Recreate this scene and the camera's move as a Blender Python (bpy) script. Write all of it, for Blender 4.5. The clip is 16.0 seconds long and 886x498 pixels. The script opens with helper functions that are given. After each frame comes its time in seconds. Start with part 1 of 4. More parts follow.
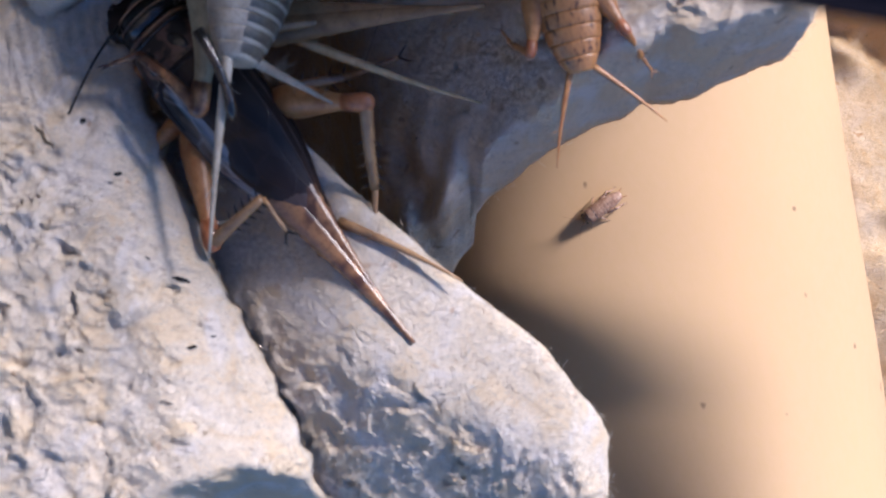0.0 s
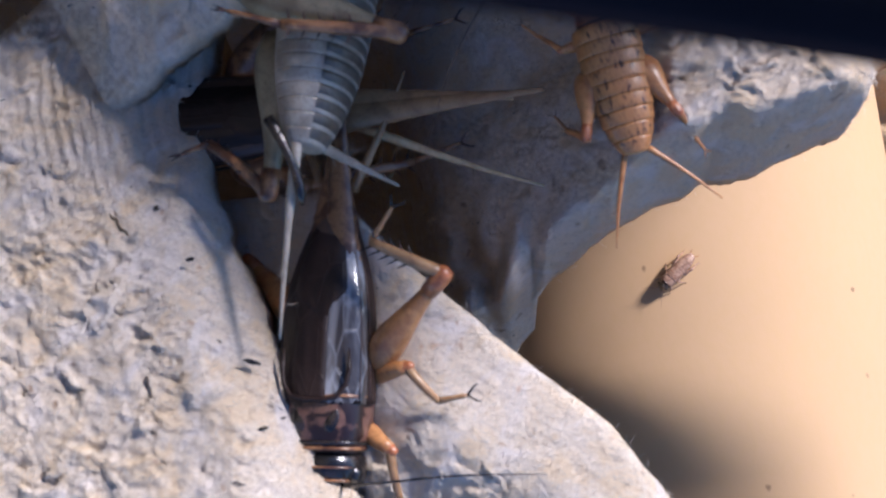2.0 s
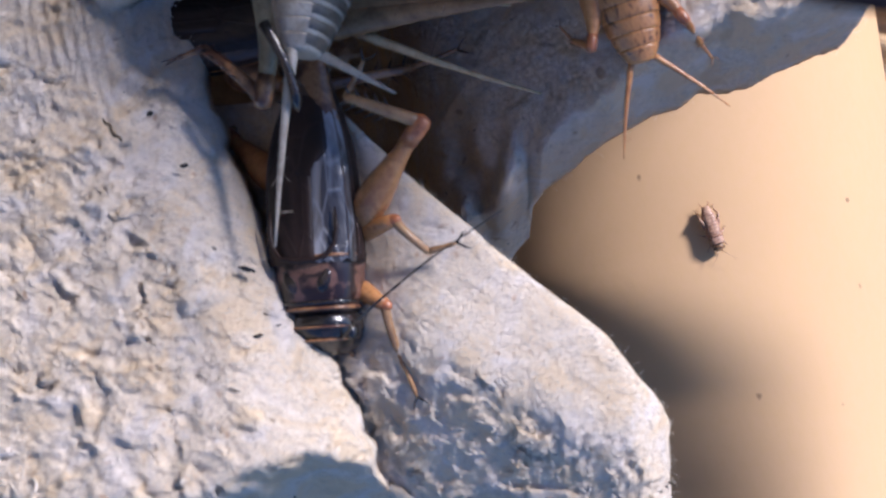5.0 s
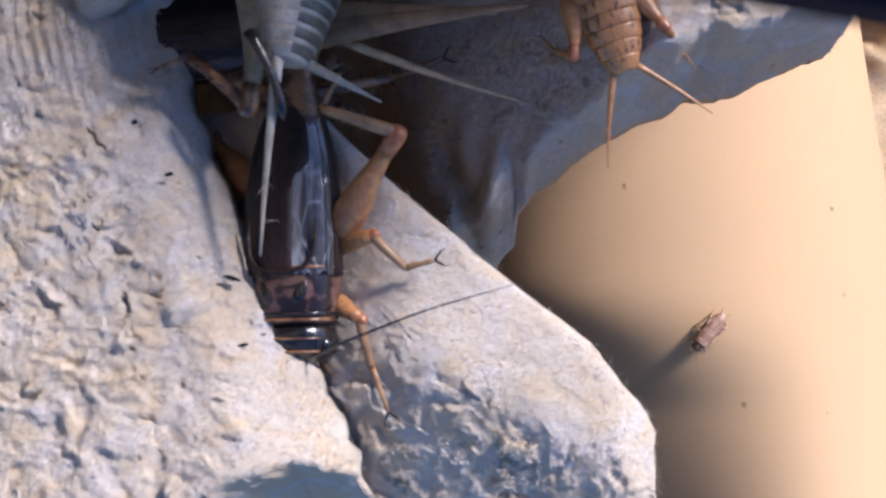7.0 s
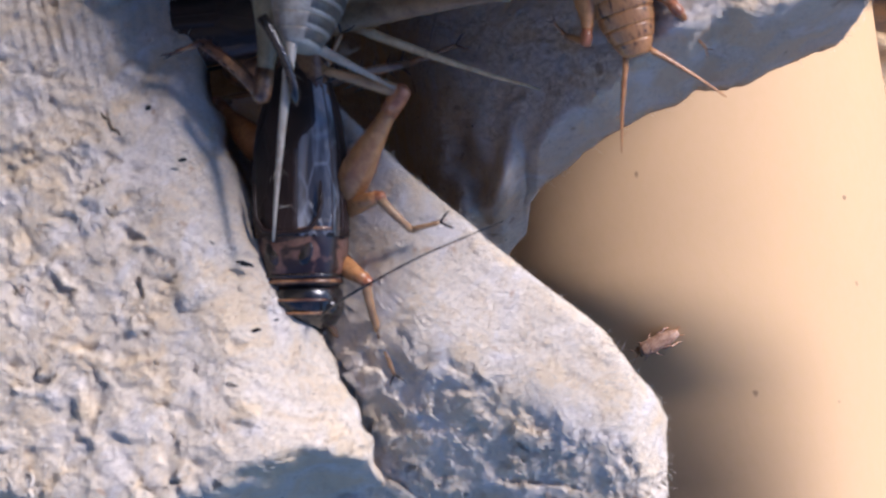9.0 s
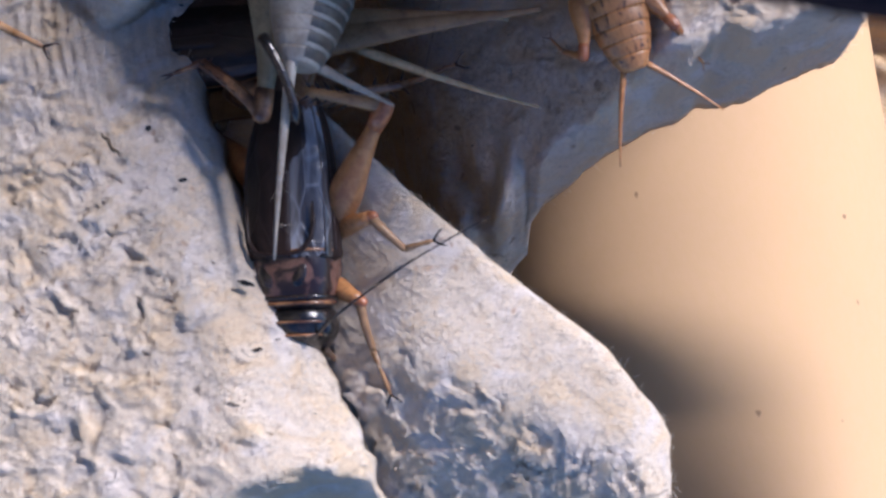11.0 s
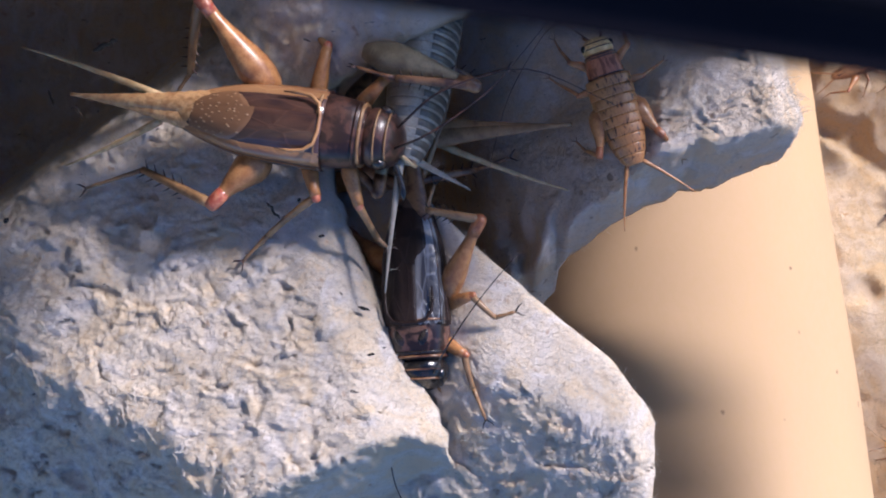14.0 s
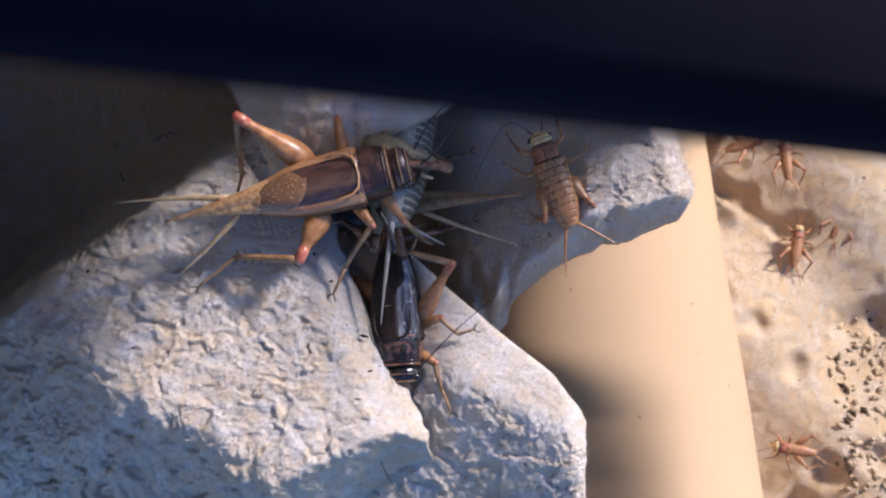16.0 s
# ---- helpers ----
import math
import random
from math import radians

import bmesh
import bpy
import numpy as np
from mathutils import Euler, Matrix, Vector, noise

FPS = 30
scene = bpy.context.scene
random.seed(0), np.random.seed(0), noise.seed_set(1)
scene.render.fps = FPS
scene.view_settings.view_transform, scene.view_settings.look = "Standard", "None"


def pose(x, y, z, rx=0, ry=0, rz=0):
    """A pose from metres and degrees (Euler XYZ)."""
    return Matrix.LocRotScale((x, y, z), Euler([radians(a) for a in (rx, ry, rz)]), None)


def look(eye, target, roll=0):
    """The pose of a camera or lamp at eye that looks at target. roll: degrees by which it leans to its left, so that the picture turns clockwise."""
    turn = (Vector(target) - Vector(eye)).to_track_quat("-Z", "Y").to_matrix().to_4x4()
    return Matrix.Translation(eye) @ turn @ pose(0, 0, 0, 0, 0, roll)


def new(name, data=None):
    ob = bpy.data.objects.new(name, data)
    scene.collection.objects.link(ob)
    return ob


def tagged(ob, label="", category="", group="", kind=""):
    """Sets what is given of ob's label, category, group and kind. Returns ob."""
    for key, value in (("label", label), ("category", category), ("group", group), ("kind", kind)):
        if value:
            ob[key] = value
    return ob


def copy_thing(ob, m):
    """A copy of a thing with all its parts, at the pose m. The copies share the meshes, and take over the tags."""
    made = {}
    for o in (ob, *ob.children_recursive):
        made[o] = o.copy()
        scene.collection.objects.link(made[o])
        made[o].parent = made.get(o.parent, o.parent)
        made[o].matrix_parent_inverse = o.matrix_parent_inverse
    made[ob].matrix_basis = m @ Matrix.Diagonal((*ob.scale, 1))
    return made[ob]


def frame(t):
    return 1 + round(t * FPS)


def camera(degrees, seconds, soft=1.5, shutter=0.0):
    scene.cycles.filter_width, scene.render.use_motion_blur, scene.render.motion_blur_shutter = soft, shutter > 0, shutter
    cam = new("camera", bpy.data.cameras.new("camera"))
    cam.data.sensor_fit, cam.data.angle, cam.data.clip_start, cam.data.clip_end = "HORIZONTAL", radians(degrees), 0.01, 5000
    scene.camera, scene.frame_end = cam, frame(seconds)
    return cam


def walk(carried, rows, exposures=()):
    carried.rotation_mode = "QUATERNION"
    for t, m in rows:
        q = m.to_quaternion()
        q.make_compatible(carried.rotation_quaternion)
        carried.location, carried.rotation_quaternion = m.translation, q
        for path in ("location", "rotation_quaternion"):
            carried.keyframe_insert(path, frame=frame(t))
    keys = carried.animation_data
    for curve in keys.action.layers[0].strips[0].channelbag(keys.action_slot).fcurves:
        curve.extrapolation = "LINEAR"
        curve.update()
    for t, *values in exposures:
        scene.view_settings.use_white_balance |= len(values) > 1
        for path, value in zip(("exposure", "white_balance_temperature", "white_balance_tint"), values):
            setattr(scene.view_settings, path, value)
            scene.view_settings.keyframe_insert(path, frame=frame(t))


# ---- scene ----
# ---------------------------------------------------------------- units: millimetres in, metres out
MM = 0.001
FLOOR = 60.0          # the carton's floor lies 60 mm under the reference height


def mm(x, y, z):
    return Vector((x * MM, y * MM, (z + FLOOR) * MM))


def mpose(x, y, z, rx=0, ry=0, rz=0):
    return pose(x * MM, y * MM, (z + FLOOR) * MM, rx, ry, rz)


# ---------------------------------------------------------------- camera
LENS = 34.0
cam = camera(LENS, 16.0, soft=1.9, shutter=0.35)
cam.data.dof.use_dof = True
cam.data.dof.focus_distance = 0.124
cam.data.dof.aperture_fstop = 140.0
# seconds, place in millimetres, turn in degrees
PATH = [
    (0.0, 1.03, 0.31, 77.90, 2.27, 3.10, 0.34),
    (0.5, 0.97, -0.25, 78.02, 3.25, 3.72, 0.10),
    (1.0, 0.32, -1.40, 78.52, 5.46, 3.92, -0.28),
    (1.5, -0.30, -1.45, 79.08, 6.42, 4.29, -0.47),
    (2.0, -0.13, -1.62, 79.18, 6.68, 4.87, -0.50),
    (2.5, -1.45, -2.02, 79.74, 6.11, 3.82, -0.45),
    (3.0, -1.00, -1.87, 79.50, 5.16, 4.15, -0.48),
    (3.5, -0.83, -1.64, 79.13, 3.82, 4.23, -0.40),
    (4.0, -0.65, -1.42, 78.96, 2.78, 4.35, -0.19),
    (6.5, -0.68, -1.25, 78.79, 3.16, 3.97, -0.10),
    (7.0, -0.78, -1.12, 78.74, 3.13, 3.67, -0.09),
    (7.5, -1.15, -1.12, 78.73, 3.11, 3.40, -0.08),
    (8.0, -0.75, -1.16, 78.87, 2.65, 4.19, 0.15),
    (10.5, -1.15, -2.50, 78.72, 4.04, 3.87, -0.25),
    (11.0, -1.09, -2.67, 78.68, 4.37, 4.02, -0.42),
    (11.5, -1.50, -2.48, 79.08, 4.26, 4.45, -0.68),
    (12.0, -2.98, -4.80, 79.76, 5.54, 5.10, 0.38),
    (12.5, -4.16, -4.28, 80.59, 5.24, 4.20, 0.91),
    (13.0, -3.05, -4.86, 97.05, 6.02, 4.60, 0.93),
    (13.5, -2.65, -4.48, 106.95, 5.29, 4.51, 1.15),
    (14.0, -2.55, -4.03, 114.82, 5.29, 4.22, 1.00),
    (14.5, -2.25, -4.28, 122.18, 5.66, 3.97, 0.90),
    (15.0, -3.07, -4.35, 131.99, 5.77, 3.15, 0.76),
    (15.5, -3.85, -5.42, 141.29, 6.20, 2.38, 0.58),
    (16.0, -4.37, -8.12, 151.44, 7.14, 1.81, 0.23),
]
walk(cam, [(t, mpose(x, y, z, a, b, c)) for t, x, y, z, a, b, c in PATH], [(0, 0.96, 5150, 17), (12.5, 0.96, 5150, 17), (14, 0.89, 5150, 17), (16, 0.87, 5150, 17)])

# ---------------------------------------------------------------- light: a low warm lamp like sun and a blue sky
SUN_AZ, SUN_EL = 39.0, 32.0       # degrees: azimuth from +x towards +y, elevation
SUN_DIR = Vector((math.cos(radians(SUN_AZ)) * math.cos(radians(SUN_EL)),
                  math.sin(radians(SUN_AZ)) * math.cos(radians(SUN_EL)), math.sin(radians(SUN_EL))))
world = bpy.data.worlds.new("sky")
scene.world = world
world.use_nodes = True
wn = world.node_tree.nodes
sky = wn.new("ShaderNodeTexSky")
sky.sky_type, sky.sun_disc = "NISHITA", False
sky.sun_elevation = radians(SUN_EL)
sky.air_density, sky.dust_density, sky.ozone_density = 1.0, 0.3, 5.0
sky.sun_rotation = radians(90 - SUN_AZ)
wn["Background"].inputs["Strength"].default_value = 0.089
world.node_tree.links.new(sky.outputs[0], wn["Background"].inputs["Color"])
sun_data = bpy.data.lights.new("sun", "SUN")
sun_data.energy, sun_data.angle, sun_data.color = 4.15, radians(10), (1.0, 0.835, 0.66)
sun = new("sun", sun_data)
sun.matrix_world = look(SUN_DIR * 0.5, (0, 0, 0))


# ---------------------------------------------------------------- materials
def material(name, build, rough=0.6, spec=0.4):
    m = bpy.data.materials.new(name)
    m.use_nodes = True
    nt = m.node_tree
    b = nt.nodes["Principled BSDF"]
    b.inputs["Roughness"].default_value = rough
    b.inputs["Specular IOR Level"].default_value = spec
    build(nt, b)
    return m


def node(nt, kind, **values):
    n = nt.nodes.new(kind)
    for k, v in values.items():
        if k in n.inputs:
            n.inputs[k].default_value = v
    return n


def coords(nt, scale=1000.0, stretch=(1, 1, 1)):
    """Object coordinates in millimetres."""
    tc = nt.nodes.new("ShaderNodeTexCoord")
    mp = nt.nodes.new("ShaderNodeMapping")
    mp.inputs["Scale"].default_value = [scale * s for s in stretch]
    nt.links.new(tc.outputs["Object"], mp.inputs["Vector"])
    return mp.outputs[0]


def noise_node(nt, vec, scale, detail=4.0, rough=0.55, distort=0.0):
    n = node(nt, "ShaderNodeTexNoise", Scale=scale, Detail=detail, Roughness=rough, Distortion=distort)
    nt.links.new(vec, n.inputs["Vector"])
    return n.outputs["Fac"]


def ramp(nt, fac, stops):
    r = nt.nodes.new("ShaderNodeValToRGB")
    el = r.color_ramp.elements
    while len(el) < len(stops):
        el.new(0.5)
    for e, (p, c) in zip(el, stops):
        e.position, e.color = p, (*c, 1) if len(c) == 3 else c
    nt.links.new(fac, r.inputs["Fac"])
    return r.outputs["Color"]


def mix(nt, a, b, fac, mode="MIX"):
    n = nt.nodes.new("ShaderNodeMix")
    n.data_type, n.blend_type = "RGBA", mode
    for sock, v in ((n.inputs[6], a), (n.inputs[7], b), (n.inputs[0], fac)):
        if isinstance(v, (int, float)):
            sock.default_value = v
        elif isinstance(v, tuple):
            sock.default_value = (*v, 1)
        else:
            nt.links.new(v, sock)
    return n.outputs[2]


def bump(nt, b, height, strength, dist=0.0002, after=None):
    n = node(nt, "ShaderNodeBump", Strength=strength, Distance=dist)
    nt.links.new(height, n.inputs["Height"])
    if after:
        nt.links.new(after, n.inputs["Normal"])
    nt.links.new(n.outputs[0], b.inputs["Normal"])
    return n.outputs[0]


def pulp(base, dark, speck):
    def build(nt, b):
        v = coords(nt)
        big = noise_node(nt, v, 0.12, 3)
        fine = noise_node(nt, v, 2.2, 7, 0.75, 1.2)
        fib = noise_node(nt, coords(nt, 1000, (1.0, 0.25, 0.6)), 3.2, 5, 0.7, 1.5)
        fib2 = noise_node(nt, coords(nt, 1000, (0.3, 1.1, 0.6)), 3.0, 5, 0.7, 1.5)
        c = mix(nt, ramp(nt, big, [(0.3, base), (0.7, tuple(k * 0.86 for k in base))]), dark,
                ramp(nt, fine, [(0.36, (0.55,) * 3), (0.5, (0.0,) * 3)]))
        c = mix(nt, c, (0.62, 0.56, 0.50), ramp(nt, fib, [(0.58, (0,) * 3), (0.7, (0.45,) * 3)]))
        blotch = noise_node(nt, v, 0.33, 4, 0.6, 0.8)
        c = mix(nt, c, tuple(k * f for k, f in zip(base, (0.93, 0.85, 0.70))), ramp(nt, blotch, [(0.50, (0,) * 3), (0.62, (0.75,) * 3)]))
        c = mix(nt, c, tuple(k * f for k, f in zip(base, (0.96, 1.03, 1.22))), ramp(nt, blotch, [(0.36, (0.6,) * 3), (0.47, (0,) * 3)]))
        spots = noise_node(nt, v, 0.9, 2, 0.4, 0.3)
        c = mix(nt, c, speck, ramp(nt, spots, [(0.70, (0,) * 3), (0.76, (0.75,) * 3)]))
        ink = noise_node(nt, coords(nt, 1000, (0.5, 1.6, 1)), 1.4, 1, 0.4, 0.5)
        c = mix(nt, c, (0.05, 0.05, 0.06), ramp(nt, ink, [(0.775, (0,) * 3), (0.80, (0.8,) * 3)]))
        nt.links.new(c, b.inputs["Base Color"])
        h = mix(nt, fib, fib2, 0.5)
        n1 = bump(nt, b, fine, 1.0, 0.0004)
        bump(nt, b, h, 0.9, 0.0003, n1)
    return build


PULP = material("grey_pulp", pulp((0.88, 0.755, 0.61), (0.51, 0.43, 0.34), (0.58, 0.40, 0.26)), 0.95, 0.15)
PULP_DULL = material("brownish_pulp", pulp((0.85, 0.71, 0.555), (0.44, 0.345, 0.27), (0.45, 0.31, 0.20)), 0.95, 0.12)
PULP_BACK = material("tan_pulp", pulp((0.80, 0.60, 0.37), (0.46, 0.31, 0.17), (0.58, 0.34, 0.16)), 0.95, 0.12)


def kraft(nt, b):
    v = coords(nt)
    grain = noise_node(nt, coords(nt, 1000, (1, 1, 0.7)), 1.6, 6, 0.65)
    big = noise_node(nt, v, 0.05, 2)
    c = ramp(nt, big, [(0.3, (0.52, 0.345, 0.175)), (0.7, (0.47, 0.315, 0.17))])
    c = mix(nt, c, (0.52, 0.34, 0.21), ramp(nt, grain, [(0.40, (0.22,) * 3), (0.60, (0,) * 3)]))
    sp = noise_node(nt, v, 0.55, 1, 0.4)
    c = mix(nt, c, (0.16, 0.10, 0.06), ramp(nt, sp, [(0.785, (0,) * 3), (0.81, (0.7,) * 3)]))
    nt.links.new(c, b.inputs["Base Color"])
    bump(nt, b, grain, 0.12, 0.0001)


KRAFT = material("brown_card", kraft, 0.85, 0.2)


def plain(color, vary=0.25, scale=0.8, bumpy=0.2):
    def build(nt, b):
        v = coords(nt)
        n = noise_node(nt, v, scale, 5)
        nt.links.new(ramp(nt, n, [(0.3, color), (0.7, tuple(k * (1 - vary) for k in color))]), b.inputs["Base Color"])
        bump(nt, b, noise_node(nt, v, scale * 5, 3), bumpy, 0.0001)
    return build


PLASTIC = material("grey_plastic", plain((0.30, 0.31, 0.33), 0.15, 0.1, 0.05), 0.45, 0.4)
RUBBER = material("black_rubber", plain((0.015, 0.013, 0.018), 0.2, 0.3, 0.05), 0.95, 0.02)
BRAN = material("bran_litter", plain((0.52, 0.38, 0.22), 0.5, 0.3, 0.8), 0.95, 0.1)
FIBRE = material("paper_fibre", plain((0.80, 0.72, 0.62), 0.35, 0.9, 0.0), 0.9, 0.15)


def chitin(light, dark, lo=0.45, hi=0.6, scale=0.9, stretch=(1, 1, 1), seed=0.0):
    """Horny skin, light with darker mottling."""
    def build(nt, b):
        tc = nt.nodes.new("ShaderNodeTexCoord")
        mp = nt.nodes.new("ShaderNodeMapping")
        mp.inputs["Scale"].default_value = [1000 * s for s in stretch]
        mp.inputs["Location"].default_value = (seed, seed * 1.7, seed * 0.6)
        nt.links.new(tc.outputs["Object"], mp.inputs["Vector"])
        v = mp.outputs[0]
        m = noise_node(nt, v, scale, 3, 0.5, 0.4)
        f = noise_node(nt, v, 5.0, 4, 0.6)
        c = mix(nt, ramp(nt, m, [(lo, dark), (hi, light)]), tuple(0.55 * k for k in dark), ramp(nt, f, [(0.3, (0.5,) * 3), (0.5, (0,) * 3)]))
        nt.links.new(c, b.inputs["Base Color"])
        b.inputs["Subsurface Weight"].default_value = 0.12
        b.inputs["Subsurface Radius"].default_value = (0.0008, 0.0004, 0.0002)
        b.inputs["Coat Weight"].default_value = 0.12
        b.inputs["Coat Roughness"].default_value = 0.2
        bump(nt, b, f, 0.25, 0.00008)
    return build


def wing_skin(light, dark, cover=0.55, coat=0.8):
    """Thin horny fore wing with faint veins and a varnish gloss."""
    def build(nt, b):
        vo = node(nt, "ShaderNodeTexVoronoi", Scale=0.8, Randomness=1.0)
        vo.feature = "DISTANCE_TO_EDGE"
        nt.links.new(coords(nt, 1000, (0.35, 1.0, 1)), vo.inputs["Vector"])
        vein = ramp(nt, vo.outputs["Distance"], [(0.0, (1,) * 3), (0.05, (0,) * 3)])
        m = noise_node(nt, coords(nt, 1000, (0.30, 1, 1)), 0.5, 3, 0.5, 0.5)
        c = mix(nt, ramp(nt, m, [(0.42, dark), (cover + 0.1, light)]), light, mix(nt, (0, 0, 0), vein, 0.35))
        nt.links.new(c, b.inputs["Base Color"])
        b.inputs["Coat Weight"].default_value = coat
        b.inputs["Coat Roughness"].default_value = 0.14
        n = bump(nt, b, vein, 0.25, 0.0001)
        bump(nt, b, noise_node(nt, coords(nt), 1.3, 4), 0.35, 0.0002, n)
    return build


def dotted(light, dark):
    """Wing skin strewn with pale dots."""
    def build(nt, b):
        vo = node(nt, "ShaderNodeTexVoronoi", Scale=2.6, Randomness=0.8)
        nt.links.new(coords(nt, 1000, (0.7, 1.2, 1)), vo.inputs["Vector"])
        dots = ramp(nt, vo.outputs["Distance"], [(0.16, (1,) * 3), (0.30, (0,) * 3)])
        nt.links.new(mix(nt, dark, light, dots), b.inputs["Base Color"])
        b.inputs["Coat Weight"].default_value = 0.4
        bump(nt, b, dots, 0.5, 0.00015)
    return build


AMBER = material("amber_chitin", chitin((0.44, 0.21, 0.075), (0.27, 0.11, 0.035), 0.35, 0.6), 0.38, 0.5)
AMBER_DULL = material("olive_amber_chitin", chitin((0.33, 0.19, 0.085), (0.20, 0.11, 0.05), 0.35, 0.6), 0.42, 0.5)
KNEE = material("reddened_knee", chitin((0.50, 0.20, 0.11), (0.34, 0.07, 0.04), 0.4, 0.6, 1.8), 0.35, 0.5)
RUST = material("rust_knee", chitin((0.40, 0.15, 0.06), (0.24, 0.08, 0.03), 0.4, 0.6, 1.5), 0.35, 0.5)
BROWN = material("brown_chitin", chitin((0.30, 0.15, 0.065), (0.085, 0.035, 0.018), 0.42, 0.58, 0.7), 0.3, 0.55)
DARK = material("dark_brown_chitin", chitin((0.085, 0.038, 0.026), (0.024, 0.011, 0.008), 0.45, 0.58, 1.0), 0.34, 0.5)
BLACK = material("black_chitin", chitin((0.03, 0.022, 0.02), (0.008, 0.007, 0.007)), 0.2, 0.6)
PALE = material("pale_chitin", chitin((0.43, 0.38, 0.31), (0.28, 0.23, 0.17), 0.35, 0.6, 0.6), 0.38, 0.5)
STRAW = material("straw_chitin", chitin((0.62, 0.45, 0.24), (0.45, 0.30, 0.14), 0.35, 0.6, 1.0), 0.45, 0.4)
TAN = material("spotted_tan_chitin", chitin((0.38, 0.175, 0.06), (0.06, 0.024, 0.012), 0.35, 0.43, 3.4, (0.5, 1.3, 1)), 0.4, 0.5)
WING = material("brown_wing", wing_skin((0.14, 0.066, 0.04), (0.038, 0.019, 0.018), 0.62, 0.9), 0.28, 0.5)
WING_SIDE = material("tan_wing_border", wing_skin((0.50, 0.27, 0.11), (0.26, 0.12, 0.05)), 0.32, 0.5)
WING_REAR = material("dotted_wing_end", dotted((0.44, 0.27, 0.14), (0.21, 0.105, 0.05)), 0.4, 0.5)
WING_DARK = material("dark_wing", wing_skin((0.034, 0.019, 0.015), (0.012, 0.007, 0.006), 0.55, 0.12), 0.5, 0.25)
WING_DARK_SIDE = material("dark_wing_border", wing_skin((0.085, 0.05, 0.034), (0.04, 0.022, 0.017), 0.55, 0.3), 0.4, 0.5)
HIND_WING = material("straw_hind_wing", chitin((0.62, 0.37, 0.165), (0.38, 0.19, 0.075), 0.35, 0.6, 1.6, (1.0, 1.2, 1)), 0.35, 0.5)


# ---------------------------------------------------------------- mesh helpers
def part(name, bm, mat, parent=None, label="", smooth=True):
    me = bpy.data.meshes.new(name)
    bm.to_mesh(me)
    bm.free()
    return link_mesh(name, me, mat, parent, label, smooth)


def link_mesh(name, me, mat, parent=None, label="", smooth=True):
    me.materials.append(mat)
    if smooth:
        me.polygons.foreach_set("use_smooth", [True] * len(me.polygons))
    ob = new(name, me)
    if parent:
        ob.parent = parent
    if label:
        tagged(ob, label)
    return ob


def loft(rings, cap=True):
    """A closed skin over rings of equally many points."""
    bm = bmesh.new()
    vs = [[bm.verts.new(p) for p in r] for r in rings]
    n = len(vs[0])
    for a, b in zip(vs, vs[1:]):
        for i in range(n):
            bm.faces.new((a[i], a[(i + 1) % n], b[(i + 1) % n], b[i]))
    if cap:
        bm.faces.new(list(reversed(vs[0])))
        bm.faces.new(vs[-1])
    bmesh.ops.recalc_face_normals(bm, faces=bm.faces)
    return bm


def ring(x, y, z, ry, rz, n=20, power=2.0, flat=1.0):
    """An oval ring across the x axis, in millimetres; flat squeezes its underside."""
    out = []
    for i in range(n):
        a = 2 * math.pi * i / n
        c, s = math.cos(a), math.sin(a)
        cy = math.copysign(abs(c) ** (2 / power), c)
        cz = math.copysign(abs(s) ** (2 / power), s)
        out.append(Vector((x, y + ry * cy, z + rz * cz * (flat if cz < 0 else 1))) * MM)
    return out


def tube(points, radii, n=10):
    """A tapered round rod through points, in millimetres."""
    pts = [Vector(p) for p in points]
    rings = []
    side = None
    for i, p in enumerate(pts):
        d = (pts[min(i + 1, len(pts) - 1)] - pts[max(i - 1, 0)]).normalized()
        if side is None:
            side = d.orthogonal().normalized()
        side = (side - d * side.dot(d)).normalized()
        up = d.cross(side)
        r = radii[i] if isinstance(radii, (list, tuple)) else radii
        rings.append([(p + (side * math.cos(2 * math.pi * k / n) + up * math.sin(2 * math.pi * k / n)) * r) * MM for k in range(n)])
    return loft(rings)


def arc(a, b, lift, n=8):
    """Points from a to b that bulge by the vector lift."""
    a, b, lift = Vector(a), Vector(b), Vector(lift)
    return [a.lerp(b, i / n) + lift * (4 * i / n * (1 - i / n)) for i in range(n + 1)]


# ---------------------------------------------------------------- relief: lattice noise on arrays
def lattice(x, y, seed=0):
    xi, yi = np.floor(x).astype(np.int64), np.floor(y).astype(np.int64)
    fx, fy = x - xi, y - yi
    fx, fy = fx * fx * (3 - 2 * fx), fy * fy * (3 - 2 * fy)

    def h(i, j):
        k = (i * 374761393 + j * 668265263 + seed * 982451653) & 0xFFFFFFFF
        k = ((k ^ (k >> 13)) * 1274126177) & 0xFFFFFFFF
        return ((k ^ (k >> 16)) & 0xFFFF) / 65535.0
    return (h(xi, yi) * (1 - fx) + h(xi + 1, yi) * fx) * (1 - fy) + (h(xi, yi + 1) * (1 - fx) + h(xi + 1, yi + 1) * fx) * fy


def fractal(x, y, scale, octaves=4, seed=0, gain=0.5):
    out, amp, tot = 0, 1.0, 0.0
    for o in range(octaves):
        a = 0.7 * o
        u, v = x * math.cos(a) - y * math.sin(a), x * math.sin(a) + y * math.cos(a)
        out = out + amp * lattice(u * scale * 2 ** o + 17.3 * o, v * scale * 2 ** o - 9.1 * o, seed + o)
        tot += amp
        amp *= gain
    return out / tot


def softmin(fields, k):
    f = np.stack(fields)
    return -k * np.log(np.sum(np.exp(-f / k), axis=0))


